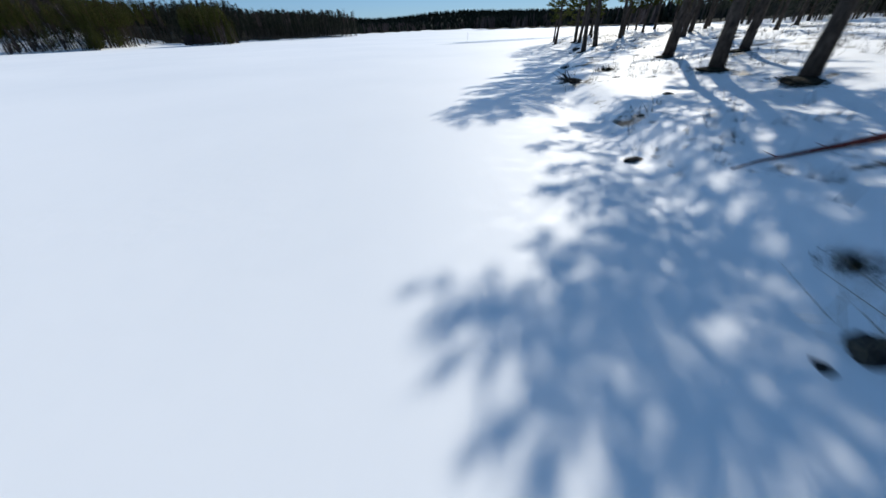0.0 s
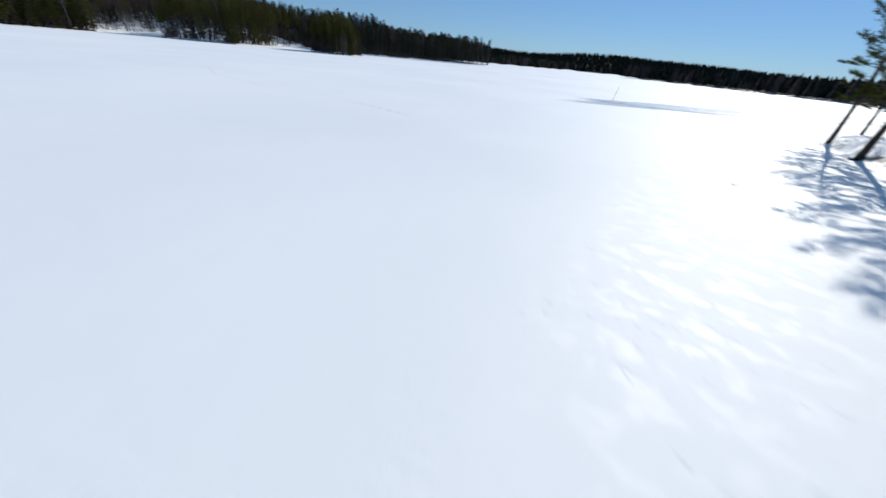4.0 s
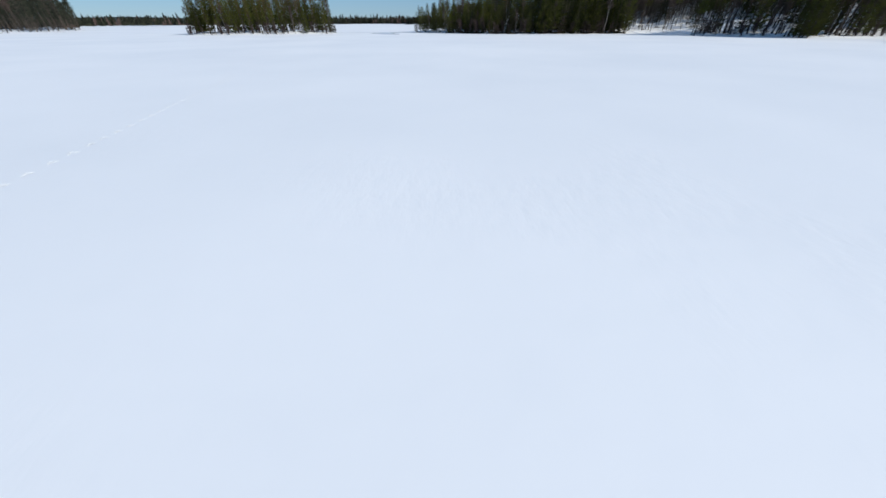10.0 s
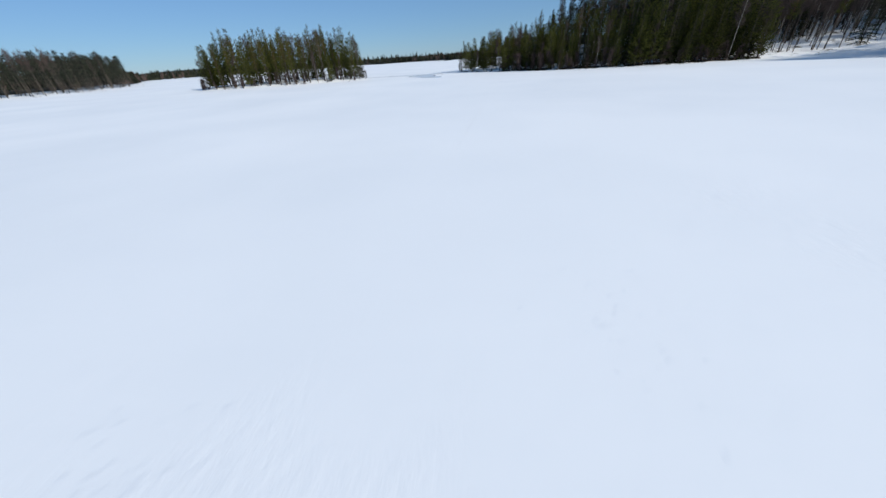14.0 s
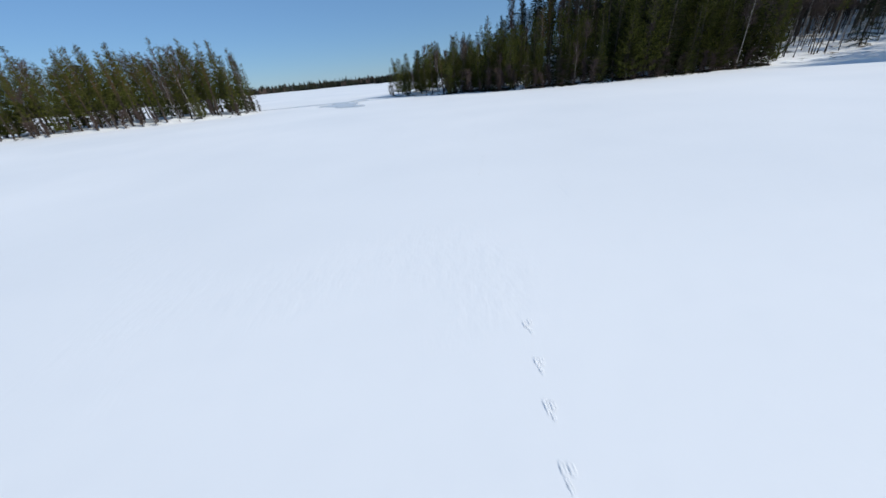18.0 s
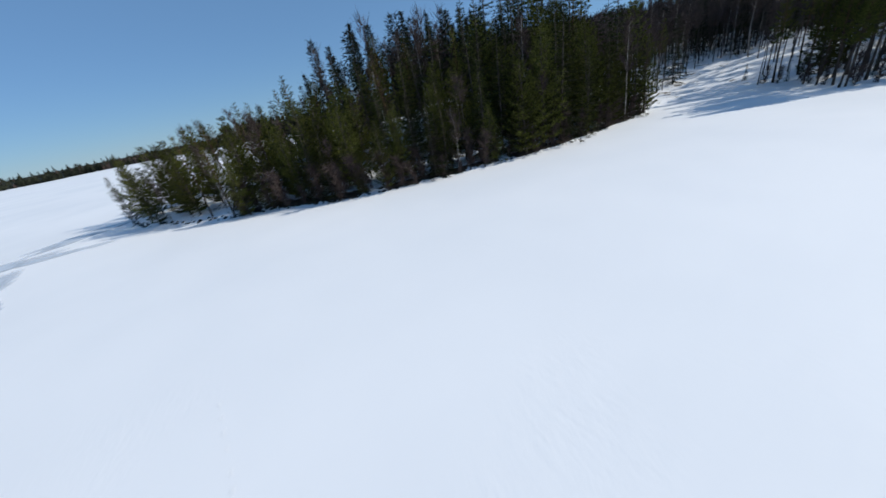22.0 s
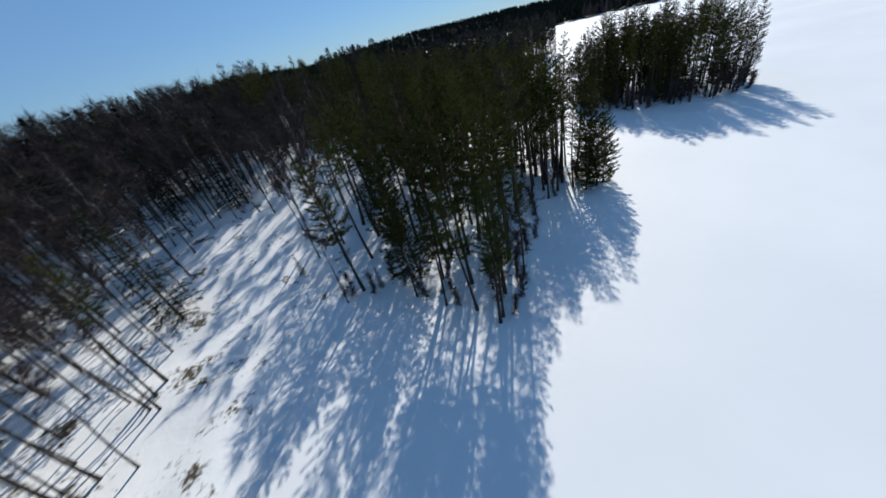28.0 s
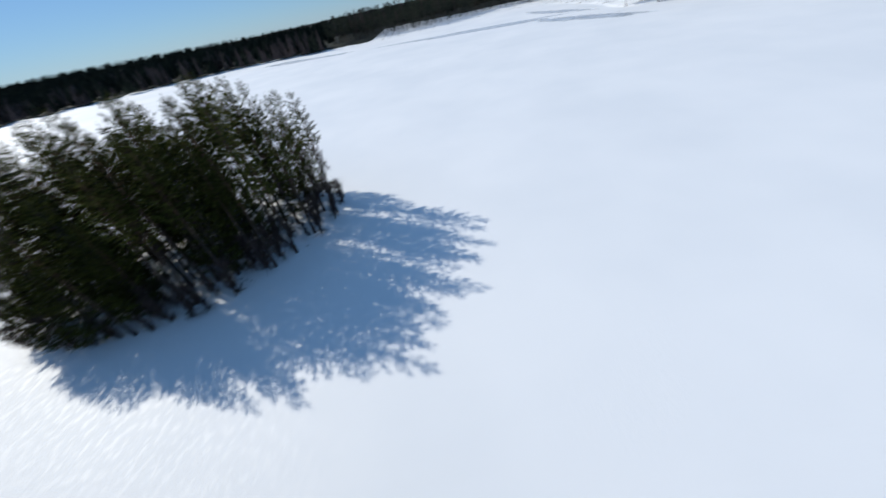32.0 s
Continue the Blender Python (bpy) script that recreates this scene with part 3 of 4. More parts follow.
# the peninsula shore, the cove's birches, the headland, the islet and the island
def near_woods():
    pen = scatter(1, -192, -152, 38, 112, 2.08, 345, lambda x, y: wooded(0.05, 17)(x, y))
    deep = shore(pen[:, 0], pen[:, 1])
    pen = pen[(pen[:, 1] < 70) | (deep < 3.5) | (deep > 8.0) | (waves(pen[:, 0], pen[:, 1], 30, 9) > 0.55)]
    rise = lambda y: float(np.interp(y, [42, 56, 63, 68, 76, 90, 100], [8.6, 9.0, 9.4, 9.9, 11.3, 14.8, 15.9]))
    left = pen[pen[:, 1] < 60]
    left = left[waves(left[:, 0], left[:, 1], 14, 23) > -0.7]
    stand(11, left, [("pine", 3), ("young", 6), ("birch", 1.5)], "on the peninsula's tip", rise, 0.2)
    main = pen[pen[:, 1] >= 60]
    back = shore(main[:, 0], main[:, 1]) > 10
    stand(12, main[~back], [("young", 9), ("pine", 1.5), ("spruce", 4), ("birch", 1.8), ("alder", 0.8)], "along the peninsula shore", lambda y: rise(y) * (0.95 if y < 88 else 1.0), 0.2)
    stand(20, main[back], [("pine", 3), ("young", 3), ("spruce", 5), ("birch", 3)], "behind the peninsula shore", lambda y: rise(y) * (1.0 if y < 92 else 1.12), 0.12)
    edge = scatter(8, -192, -150, 60, 111, 1.9, 55, wooded(0.5, 3.6))
    stand(23, edge, [("young", 7), ("spruce", 3), ("alder", 1)], "at the edge of the peninsula wood", lambda y: rise(y) * 0.74, 0.25)
    bay = scatter(2, -196, -158, 112, 176, 1.5, 300, lambda x, y: wooded(2, 60)(x, y) & ((x < -160 - 9 * np.clip((y - 112) / 48, 0, 1.3) + 1.6 * waves(x, y, 9, 4)) | ((y > 151) & (x < -163))))
    stand(13, bay, [("birch", 1.5), ("alder", 9), ("pine", 0.5), ("spruce", 0.5)], "beside the snowy clearing", 12.0, 0.16)
    head = scatter(3, -165, -115, 118, 184, 2.28, 218, lambda x, y: wooded(0.6, 60)(x, y) & (x > -164) & (x < -119.6))
    extra = scatter(6, -128, -119.5, 131, 156, 1.35, 60, lambda x, y: wooded(0.3, 60)(x, y) & (x < -122.2))
    front = np.array([(-139.2, 121.6), (-140.6, 123.0), (-142.5, 124.7), (-138.2, 123.4), (-140.0, 125.6), (-148.6, 129.9), (-136.2, 126.8), (-141.9, 127.4), (-144.4, 126.9), (-139.6, 121.2), (-138.9, 129.4), (-137.2, 127.3), (-140.3, 130.2)])
    stand(25, front, [("pine", 1)], "on the headland", 14.4, 0.07, {"pine": NEAR_PINES})
    head = np.vstack([head[head[:, 0] <= -128], extra])
    head = head[np.array([np.min(np.hypot(*(front - p).T)) > 1.2 for p in head])]
    tip = head[:, 0] > -128
    thin = ((head[:, 0] < -149) & (head[:, 1] < 162)) | ((head[:, 0] < -146.5) & (head[:, 1] > 142) & (head[:, 1] < 166))
    stand(14, head[~tip & ~thin], [("pine", 9), ("young", 0.8), ("spruce", 0.8), ("birch", 0.6)], "on the headland", 13.8, 0.07)
    stand(17, head[tip], [("pine", 9), ("young", 0.6)], "at the headland's tip", 12.8, 0.1)
    stand(18, head[thin], [("alder", 9), ("birch", 1.5), ("pine", 0.5)], "behind the headland pines", 12.0, 0.12)
    lone = np.array([(-121.4, 134.6), (-122.6, 134.0), (-122.2, 136.4), (-124.0, 133.8)])
    stand(24, lone, [("young", 1)], "at the headland's tip", 12.0, 0.15)
    islet = scatter(4, -107, -82, 143, 173, 1.8, 92, wooded(0.5, 40))
    more = scatter(7, -105, -94, 148, 169, 1.3, 34, wooded(0.4, 40))
    stand(22, more, [("pine", 4), ("young", 3)], "on the small islet", 11.0, 0.15)
    west = (islet[:, 0] < -102) & (islet[:, 1] > 160)
    stand(15, islet[~west], [("pine", 8), ("young", 2), ("spruce", 0.8)], "on the small islet", 12.5, 0.08)
    stand(19, islet[west], [("alder", 4), ("birch", 3), ("young", 2)], "at the islet's low end", 9.5, 0.1)
    point = np.array([(-84.6, 150.2), (-84.2, 152.0), (-85.4, 148.6), (-84.0, 154.2), (-85.2, 151.2), (-86.4, 147.2), (-84.4, 156.4), (-85.0, 149.4)])
    stand(21, point, [("birch", 3), ("alder", 3), ("young", 0.6)], "at the islet's east point", 8.5, 0.2)
    isle = scatter(5, -182, -146, -33, 23, 2.1, 150, wooded(0.6, 40))
    stand(16, isle, [("pine", 8), ("young", 2.5), ("birch", 2.4), ("alder", 1), ("spruce", 0.7)], "on the wooded island", 11.8, 0.13, {**KINDS, "pine": ISLE_PINES})
    return np.concatenate([pen, bay, head])


near_spots = near_woods()


# ---- farther woods, joined ----
def light_tree(seed, h, kind, count=300, long=0.7, wide=0.22):
    """A simpler tree for woods that stay far off: triangles and their material index."""
    rng = np.random.default_rng(seed)
    s = Soup()
    tube(s, [(0, 0, 0), (0.1, 0, h * 0.5), (0, 0.1, h * 0.97)], [0.13, 0.09, 0.02], 4, 0, False)
    if kind == "bare":
        n = 150
        z = h * rng.uniform(0.55, 0.97, n)
        at = np.column_stack([rng.normal(0, 0.3, (n, 2)), z])
        way = unit(np.column_stack([rng.normal(0, 0.6, (n, 2)), np.full(n, 1.0)]))
        blades(s, at, way, rng.uniform(0.8, 1.9, n), np.full(n, 0.08), rng, 2)
        return s.arrays()
    n = count
    base = {"pine": 0.4, "spruce": 0.08, "young": 0.18}[kind]
    u = rng.random(n) ** 0.85
    reach = {"pine": 1.5 * np.sqrt(np.clip(np.sin(np.pi * (0.12 + 0.85 * u)), 0, 1)), "spruce": 1.7 * (1 - u), "young": 1.6 * (1 - u) ** 0.8 + 0.1}[kind]
    az, rr = rng.uniform(0, 2 * np.pi, n), reach * rng.uniform(0.15, 1.0, n)
    at = np.column_stack([np.cos(az) * rr, np.sin(az) * rr, h * (base + (0.98 - base) * u)])
    way = unit(np.column_stack([np.cos(az), np.sin(az), np.full(n, 0.35 if kind != "spruce" else -0.2)]) + rng.normal(0, 0.5, (n, 3)))
    blades(s, at, way, long * rng.uniform(0.65, 1.35, n), wide * rng.uniform(0.65, 1.35, n), rng, 1)
    return s.arrays()


LIGHT = {k: [light_tree(80 + 7 * i + j, 12.5, k) for j in range(3)] for i, k in enumerate(("pine", "spruce", "young", "bare"))}


FINE = {k: [light_tree(180 + 7 * i + j, 12.5, k, 640, 0.5, 0.13) for j in range(3)] for i, k in enumerate(("pine", "spruce", "young", "bare"))}


def joined_woods(name, spots, mix, tall, label, seed, trees=LIGHT):
    rng = np.random.default_rng(seed)
    names, weights = zip(*mix)
    weights = np.array(weights) / sum(weights)
    vs, ts, ms, n = [], [], [], 0
    zs = height(spots[:, 0], spots[:, 1])
    for (x, y), z in zip(spots, zs):
        k = names[rng.choice(len(names), p=weights)]
        v, t, m = trees[k][rng.integers(3)]
        a, s = rng.uniform(0, 6.28), tall / 12.5 * rng.uniform(0.75, 1.15)
        c, w = math.cos(a) * s, math.sin(a) * s
        vs.append(np.column_stack([v[:, 0] * c - v[:, 1] * w + x, v[:, 0] * w + v[:, 1] * c + y, v[:, 2] * s + z - 0.1]))
        ts.append(t + n), ms.append(m)
        n += len(v)
    me = mesh_of(name, np.concatenate(vs), np.concatenate(ts), [GREY_BARK, HAZED_GREEN, TWIG], np.concatenate(ms))
    return tagged(new(name, me), label, "woods", kind="stuff")


def mid_woods():
    def clear(x, y):
        return wooded(16, 75)(x, y) & ~((x > -164) & (y > 112) & (y < 178))
    a = scatter(21, -245, -152, 45, 200, 2.2, 1400, clear)
    far_enough = np.array([np.min(np.hypot(*(near_spots - p).T)) > 1.8 for p in a])
    a = a[far_enough]
    birchy = (a[:, 1] > 112) & (a[:, 0] > -215)
    grove = scatter(25, -212, -160, 113, 192, 1.7, 620, lambda x, y: wooded(6, 70)(x, y) & ((x < -173 - 9 * np.clip((y - 112) / 48, 0, 1.3)) | (y > 154)))
    joined_woods("mixed_woods", a[~birchy], [("pine", 4), ("young", 3), ("spruce", 3), ("bare", 2)], 13.0, "mixed conifer and birch wood on the snowy slope", 1, FINE)
    joined_woods("bare_woods", np.vstack([a[birchy], grove]), [("bare", 12), ("spruce", 1), ("pine", 1)], 11.5, "leafless birch wood with a few dark conifers", 2, FINE)
    b = scatter(22, -150, -40, 176, 330, 2.3, 900, wooded(0.8, 60))
    b = b[(b[:, 1] > 178) | (b[:, 0] > -140)]
    joined_woods("cape_woods", b, [("pine", 4), ("spruce", 2), ("young", 2), ("bare", 2)], 12.2, "mixed wood on the low cape beyond the islet", 3)
    e = scatter(24, -270, -150, -300, -100, 3.4, 520, wooded(0.6, 40))
    joined_woods("shore_woods", e, [("pine", 5), ("young", 2), ("bare", 4)], 14.5, "pine and leafless birch wood on the far shore", 6)
    c = scatter(23, 20, 200, -60, 210, 3.2, 900, lambda x, y: wooded(14, 60)(x, y) & ((x > 44) | (y < -10)))
    joined_woods("bank_woods", c, [("pine", 6), ("spruce", 2), ("bare", 2)], 13.5, "pine wood behind the snowy bank", 4)


mid_woods()


def spire_woods():
    """Woods on the distant shores: small jagged crowns, three tiers each."""
    rng = np.random.default_rng(5)
    ends = np.roll(lake_line, -1, 0)
    length = np.hypot(*(ends - lake_line).T)
    n = 22000
    pick, s = rng.choice(len(length), n, p=length / length.sum()), rng.random(n)
    x, y = (lake_line[pick] * (1 - s[:, None]) + ends[pick] * s[:, None]).T
    a, r = rng.uniform(0, 2 * np.pi, n), 1 + 330 * rng.random(n) ** 3.0
    x, y = x + r * np.cos(a), y + r * np.sin(a)
    d = shore(x, y)
    near = (x > -262) & (x < 200) & (y > -62) & (y < 330) & ((x < 58) | (y < 210)) | ((x > -272) & (x < -148) & (y > -302) & (y < -98) & (d < 41))
    keep = (d > 1.0) & ~(near & ~((x > 100) & (d > 55)))
    hx, hy = rng.uniform(-750, 900, 28000), rng.uniform(70, 1150, 28000)
    hd = shore(hx, hy)
    hill = (hd > 40) & (hd < 420) & ((hy > 215) | (hx > 110)) & ~((hy < 330) & (hd < 62))
    x, y = np.concatenate([x[keep], hx[hill]]), np.concatenate([y[keep], hy[hill]])
    z = height(x, y)
    n = len(x)
    h, w = rng.uniform(6, 12.5, n) * np.where(y < 0, 0.85, 1.0), rng.uniform(1.5, 2.8, n)
    bare = (rng.random(n) < np.clip(0.30 + 0.5 * waves(x, y, 60, 21), 0.03, 0.85) * np.clip(1.3 - shore(x, y) / 60, 0, 1)).astype(int)
    verts, tris = [], []
    count = 0
    for low, top, wide in ((0.12, 0.62, 1.0), (0.42, 0.84, 0.72), (0.68, 1.0, 0.45)):
        for s in range(3):
            a0, a1 = s * np.pi / 1.5 + rng.uniform(-0.4, 0.4, n), (s + 1) * np.pi / 1.5 + rng.uniform(-0.4, 0.4, n)
            for ang, zz, k in ((a0, low + rng.uniform(-0.05, 0.05, n), wide), (a1, low + rng.uniform(-0.05, 0.05, n), wide), (a0, np.full(n, top), 0.05)):
                verts.append(np.column_stack([x + np.cos(ang) * w * k, y + np.sin(ang) * w * k, z + h * zz]))
            base = np.arange(n)
            tris.append(np.column_stack([base + count, base + count + n, base + count + 2 * n]))
            count += 3 * n
    me = mesh_of("distant_woods", np.concatenate(verts), np.concatenate(tris), [HAZED_GREEN, TWIG], np.tile(bare, 9))
    tagged(new("distant_woods", me), "dark conifer woods on the distant shores", "woods", kind="stuff")


spire_woods()


# ---- shrubs, saplings and stones along the shores ----
def undergrowth():
    rng = random.Random(31)
    spots = scatter(31, -186, -150, 56, 114, 0.8, 80, wooded(0.0, 2.2))
    for (x, y), z in zip(spots, height(spots[:, 0], spots[:, 1])):
        plant(rng.choice(SHRUBS), x, y, z, rng.uniform(0.7, 1.5), rng.uniform(0, 360), "leafless grey-brown shrub at the ice edge", "shrubs along the shore", (rng.gauss(0, 9), 10 + rng.gauss(0, 9)))
    spots = np.vstack([scatter(32, -150, -122.5, 120, 150, 1.6, 30, wooded(0.1, 3)), scatter(33, -106, -83, 144, 172, 1.0, 84, wooded(0.0, 3)), scatter(34, -182, -149, -31, 19, 1.4, 50, wooded(0.0, 2))])
    for (x, y), z in zip(spots, height(spots[:, 0], spots[:, 1])):
        plant(rng.choice(SHRUBS), x, y, z, rng.uniform(0.6, 1.3), rng.uniform(0, 360), "leafless grey-brown shrub at the ice edge", "shrubs along the shore", (rng.gauss(0, 9), rng.gauss(0, 9)))
    spots = np.vstack([[(-150.2, 130.2), (-147.0, 129.5), (-154.5, 136.0)], scatter(35, -158, -124, 122, 165, 3.0, 12, wooded(1.0, 20)), scatter(36, -178, -153, 60, 110, 3.0, 14, wooded(0.3, 6))])
    for (x, y), z in zip(spots, height(spots[:, 0], spots[:, 1])):
        plant(rng.choice(SPRUCES), x, y, z, rng.uniform(0.16, 0.34), rng.uniform(0, 360), "small dark spruce sapling in the snow", "spruce saplings")


undergrowth()


def shore_stones():
    """Dark stones and soil showing along the waterline."""
    bm = bmesh.new()
    bmesh.ops.create_icosphere(bm, subdivisions=1, radius=1.0)
    base = np.array([v.co[:] for v in bm.verts])
    faces = np.array([[v.index for v in f.verts] for f in bm.faces])
    bm.free()
    rng = np.random.default_rng(61)
    spots = scatter(61, -188, -150, 42, 112, 0.4, 260, wooded(0.0, 0.8))
    s = Soup()
    for (x, y), z in zip(spots, height(spots[:, 0], spots[:, 1])):
        r = rng.uniform(0.10, 0.3)
        v = base * (1 + rng.normal(0, 0.14, (len(base), 1))) * np.array([r * rng.uniform(0.7, 1.3), r, r * rng.uniform(0.35, 0.7)])
        a = rng.uniform(0, 6.28)
        v = np.column_stack([v[:, 0] * math.cos(a) - v[:, 1] * math.sin(a) + x, v[:, 0] * math.sin(a) + v[:, 1] * math.cos(a) + y, v[:, 2] + z])
        s.add(v, faces)
    tagged(new("shore_stones", s.mesh("shore_stones", [STONE])), "dark wet stones along the frozen shore", "stones", kind="stuff")


def cut_bank(y0, y1):
    """The dark peat face under the snow's lip along the peninsula."""
    line = lake_line[(lake_line[:, 0] < -148) & (lake_line[:, 0] > -190) & (lake_line[:, 1] > y0) & (lake_line[:, 1] < y1)]
    run = np.concatenate([[0], np.cumsum(np.hypot(*np.diff(line, axis=0).T))])
    at = np.arange(0, run[-1], 0.22)
    x, y = np.interp(at, run, line[:, 0]), np.interp(at, run, line[:, 1])
    side = unit(np.column_stack([np.gradient(y), -np.gradient(x)]))
    side *= np.where(shore(x + side[:, 0] * 0.5, y + side[:, 1] * 0.5) > shore(x, y), 1, -1)[:, None]
    rng = np.random.default_rng(15)
    wave = 0.5 + 0.5 * waves(at, at * 0, 5, 8) + rng.normal(0, 0.12, len(at))
    tall = np.clip(0.50 * wave - 0.06, -0.05, 0.48)
    rows = []
    for inland, up in ((0.15, -0.06), (0.30, 0.35), (0.42, 0.85), (0.75, 1.0), (1.3, 0.5)):
        off = inland + rng.normal(0, 0.06, len(at))
        px, py = x + side[:, 0] * off, y + side[:, 1] * off
        rows.append(np.column_stack([px, py, np.maximum(height(px, py), 0) * (inland > 0.5) + tall * up * (0.45 if inland > 0.5 else 1.0)]))
    n = len(at)
    i, j = np.meshgrid(np.arange(len(rows) - 1), np.arange(n - 1), indexing="ij")
    a = (i * n + j).ravel()
    me = mesh_of("cut_bank", np.concatenate(rows), np.stack([a, a + 1, a + n + 1, a + n], 1), [PEAT], None, True)
    tagged(new("shore_bank", me), "dark bare peat bank under the snow's edge", "bank", kind="structure")


def lump(seed, sx, sy, sz):
    """A rough stone or mound, flat below."""
    bm = bmesh.new()
    bmesh.ops.create_icosphere(bm, subdivisions=3, radius=1.0)
    rng = random.Random(seed)
    off = Vector((rng.uniform(0, 50), rng.uniform(0, 50), 0))
    for v in bm.verts:
        k = 1 + 0.35 * noise.noise(v.co * 1.3 + off) + 0.12 * noise.noise(v.co * 4 + off)
        v.co = Vector((v.co.x * sx * k, v.co.y * sy * k, max(v.co.z, -0.25) * sz * k))
    bmesh.ops.triangulate(bm, faces=bm.faces)
    me = bpy.data.meshes.new("lump")
    bm.to_mesh(me)
    bm.free()
    return me


def tuft(seed, count, reach, tall, width, up=0.6):
    rng = np.random.default_rng(seed)
    s = Soup()
    at = np.column_stack([rng.normal(0, reach * 0.45, (count, 2)), rng.uniform(-0.02, 0.04, count)])
    way = unit(np.column_stack([rng.normal(0, 0.6, (count, 2)) + at[:, :2] / reach * 0.8, np.full(count, up)]))
    blades(s, at, way, tall * rng.uniform(0.4, 1.1, count), np.full(count, width), rng)
    return s


def on_bank(name, me, x, y, label, category, turn=0, size=(1, 1, 1), group="", sink=0.0):
    ob = new(name, me)
    ob.matrix_basis = pose(x, y, float(height(x, y)) - sink, 0, 0, turn) @ Matrix.Diagonal((*size, 1))
    return tagged(ob, label, category, group)


shore_stones()
cut_bank(56, 112)


def bank_clutter():
    # heather and litter laid bare round the pines' feet
    mound = lump(3, 1, 1, 1)
    mound.materials.append(HEATHER)
    sprigs = [tuft(90 + i, 260, 0.75, 0.17, 0.03).mesh("sprigs", [HEATHER]) for i in range(3)]
    for i, (x, y, s) in enumerate([(12.76, 34.7, 0.9), (15.1, 38.2, 0.7), (16.84, 47.8, 0.9), (17.25, 50.5, 0.9), (16.6, 57.0, 0.7), (12.1, 20.4, 1.15), (10.05, 13.7, 1.0),
                                   (13.4, 17.0, 0.9), (10.05, 10.1, 1.3), (20.6, 33.4, 0.7)]):
        ob = new("heather_patch")
        ob.matrix_basis = pose(x - 0.15, y - 0.1, float(height(x, y)) - 0.05, 0, 0, i * 50)
        a, c = part("moss", mound, ob), tagged(part("foliage", sprigs[i % 3], ob), kind="stuff")
        a.scale, c.scale = (0.52 * s, 0.38 * s, 0.10), (s, s * 0.8, 0.8)
        tagged(ob, "dark bare heather patch round a pine's foot", "heather", "heather patches")
    # low dark bushes and stones on the bank
    for i, (x, y, s) in enumerate([(4.45, 2.83, 0.6), (7.75, 23.5, 0.75), (9.6, 24.6, 0.65), (7.9, 17.95, 0.9), (13.2, 29.6, 0.7), (8.3, 14.4, 0.5), (7.4, 15.7, 0.5), (11.5, 22.4, 0.55),
                                   (14.5, 28.5, 0.6), (12.0, 26.6, 0.5), (17.8, 36.0, 0.6), (20.0, 28.0, 0.7), (5.4, 9.4, 0.5), (15.4, 33.4, 0.5), (19.2, 45.0, 0.6)]):
        ob = new("juniper_bush" if i in (0, 1, 3) else "heather_bush")
        ob.matrix_basis = pose(x, y, float(height(x, y)) - 0.03, 0, 0, i * 61)
        a, c = part("mat", mound, ob), tagged(part("foliage", sprigs[i % 3], ob), kind="stuff")
        a.scale, c.scale = (0.16 * s, 0.13 * s, 0.10 * s), (s * 0.75, s * 0.65, s * (2.5 if i in (0, 1, 3) else 1.2))
        tagged(ob, "low dark evergreen bush standing in the snow" if i in (0, 1, 3) else "small dark heather clump poking through the snow", "bush", "bushes on the bank")
    for i, (x, y, s) in enumerate([(4.05, 6.9, 0.22), (3.75, 1.86, 0.24), (3.19, 1.74, 0.10), (6.9, 11.0, 0.14), (14.1, 40.3, 0.5), (24.0, 30.0, 0.25), (12.9, 38.6, 0.22)]):
        me = lump(40 + i, s, s * 0.75, s * 0.5)
        me.materials.append(STONE)
        on_bank("stone", me, x, y, "dark wet stone half sunk in the snow", "stone", i * 47, group="stones on the bank", sink=0.02)
    # pale reed stems beside the stone at the ice edge
    reeds = Soup()
    rng = np.random.default_rng(8)
    for i in range(16):
        a = np.array([rng.normal(0, 0.22), rng.normal(0, 0.18), 0.0])
        tube(reeds, [a, a + np.array([rng.normal(0, 0.12), rng.normal(0, 0.12), 0.25]), a + np.array([rng.normal(0, 0.3), rng.normal(0, 0.3), rng.uniform(0.35, 0.6)])], [0.006, 0.005, 0.002], 4)
    on_bank("reed_clump", reeds.mesh("reeds", [STRAW]), 3.85, 2.0, "pale dry reed stems beside a dark stone", "reeds")
    # uprooted stump
    stump = new("tree_stump")
    stump.matrix_basis = pose(6.0, 16.75, float(height(6.0, 16.75)) + 0.02, 0, 0, 195)
    body, r = Soup(), random.Random(4)
    tube(body, [(-0.5, 0, 0.05), (-0.2, 0.02, 0.09), (0.1, 0.0, 0.12), (0.3, 0.03, 0.14)], [0.05, 0.10, 0.14, 0.08], 9)
    for i in range(38):
        a, up = r.uniform(-1.7, 1.7), r.uniform(-0.2, 0.55)
        p = Vector((0.2, 0.1 * math.sin(a), 0.12))
        way = Vector((math.cos(a) * 0.8, math.sin(a), up)).normalized()
        pts, length = [p], r.uniform(0.35, 0.95)
        for k in range(4):
            p = p + way * length / 4
            way = (way + Vector((r.gauss(0, 0.25), r.gauss(0, 0.25), r.gauss(-0.02, 0.2)))).normalized()
            pts.append(Vector((p.x, p.y, max(p.z, 0.01))))
        root = Soup()
        tube(root, [tuple(q) for q in pts], [0.035, 0.026, 0.018, 0.011, 0.004], 5)
        part("root", root.mesh("root", [DEADWOOD], True), stump)
    part("stump", body.mesh("stump", [DEADWOOD], True), stump)
    tagged(stump, "dark uprooted stump with spreading roots on the snow", "stump")
    # fallen reddish stem, thin end towards the ice
    log, stubs = Soup(), Soup()
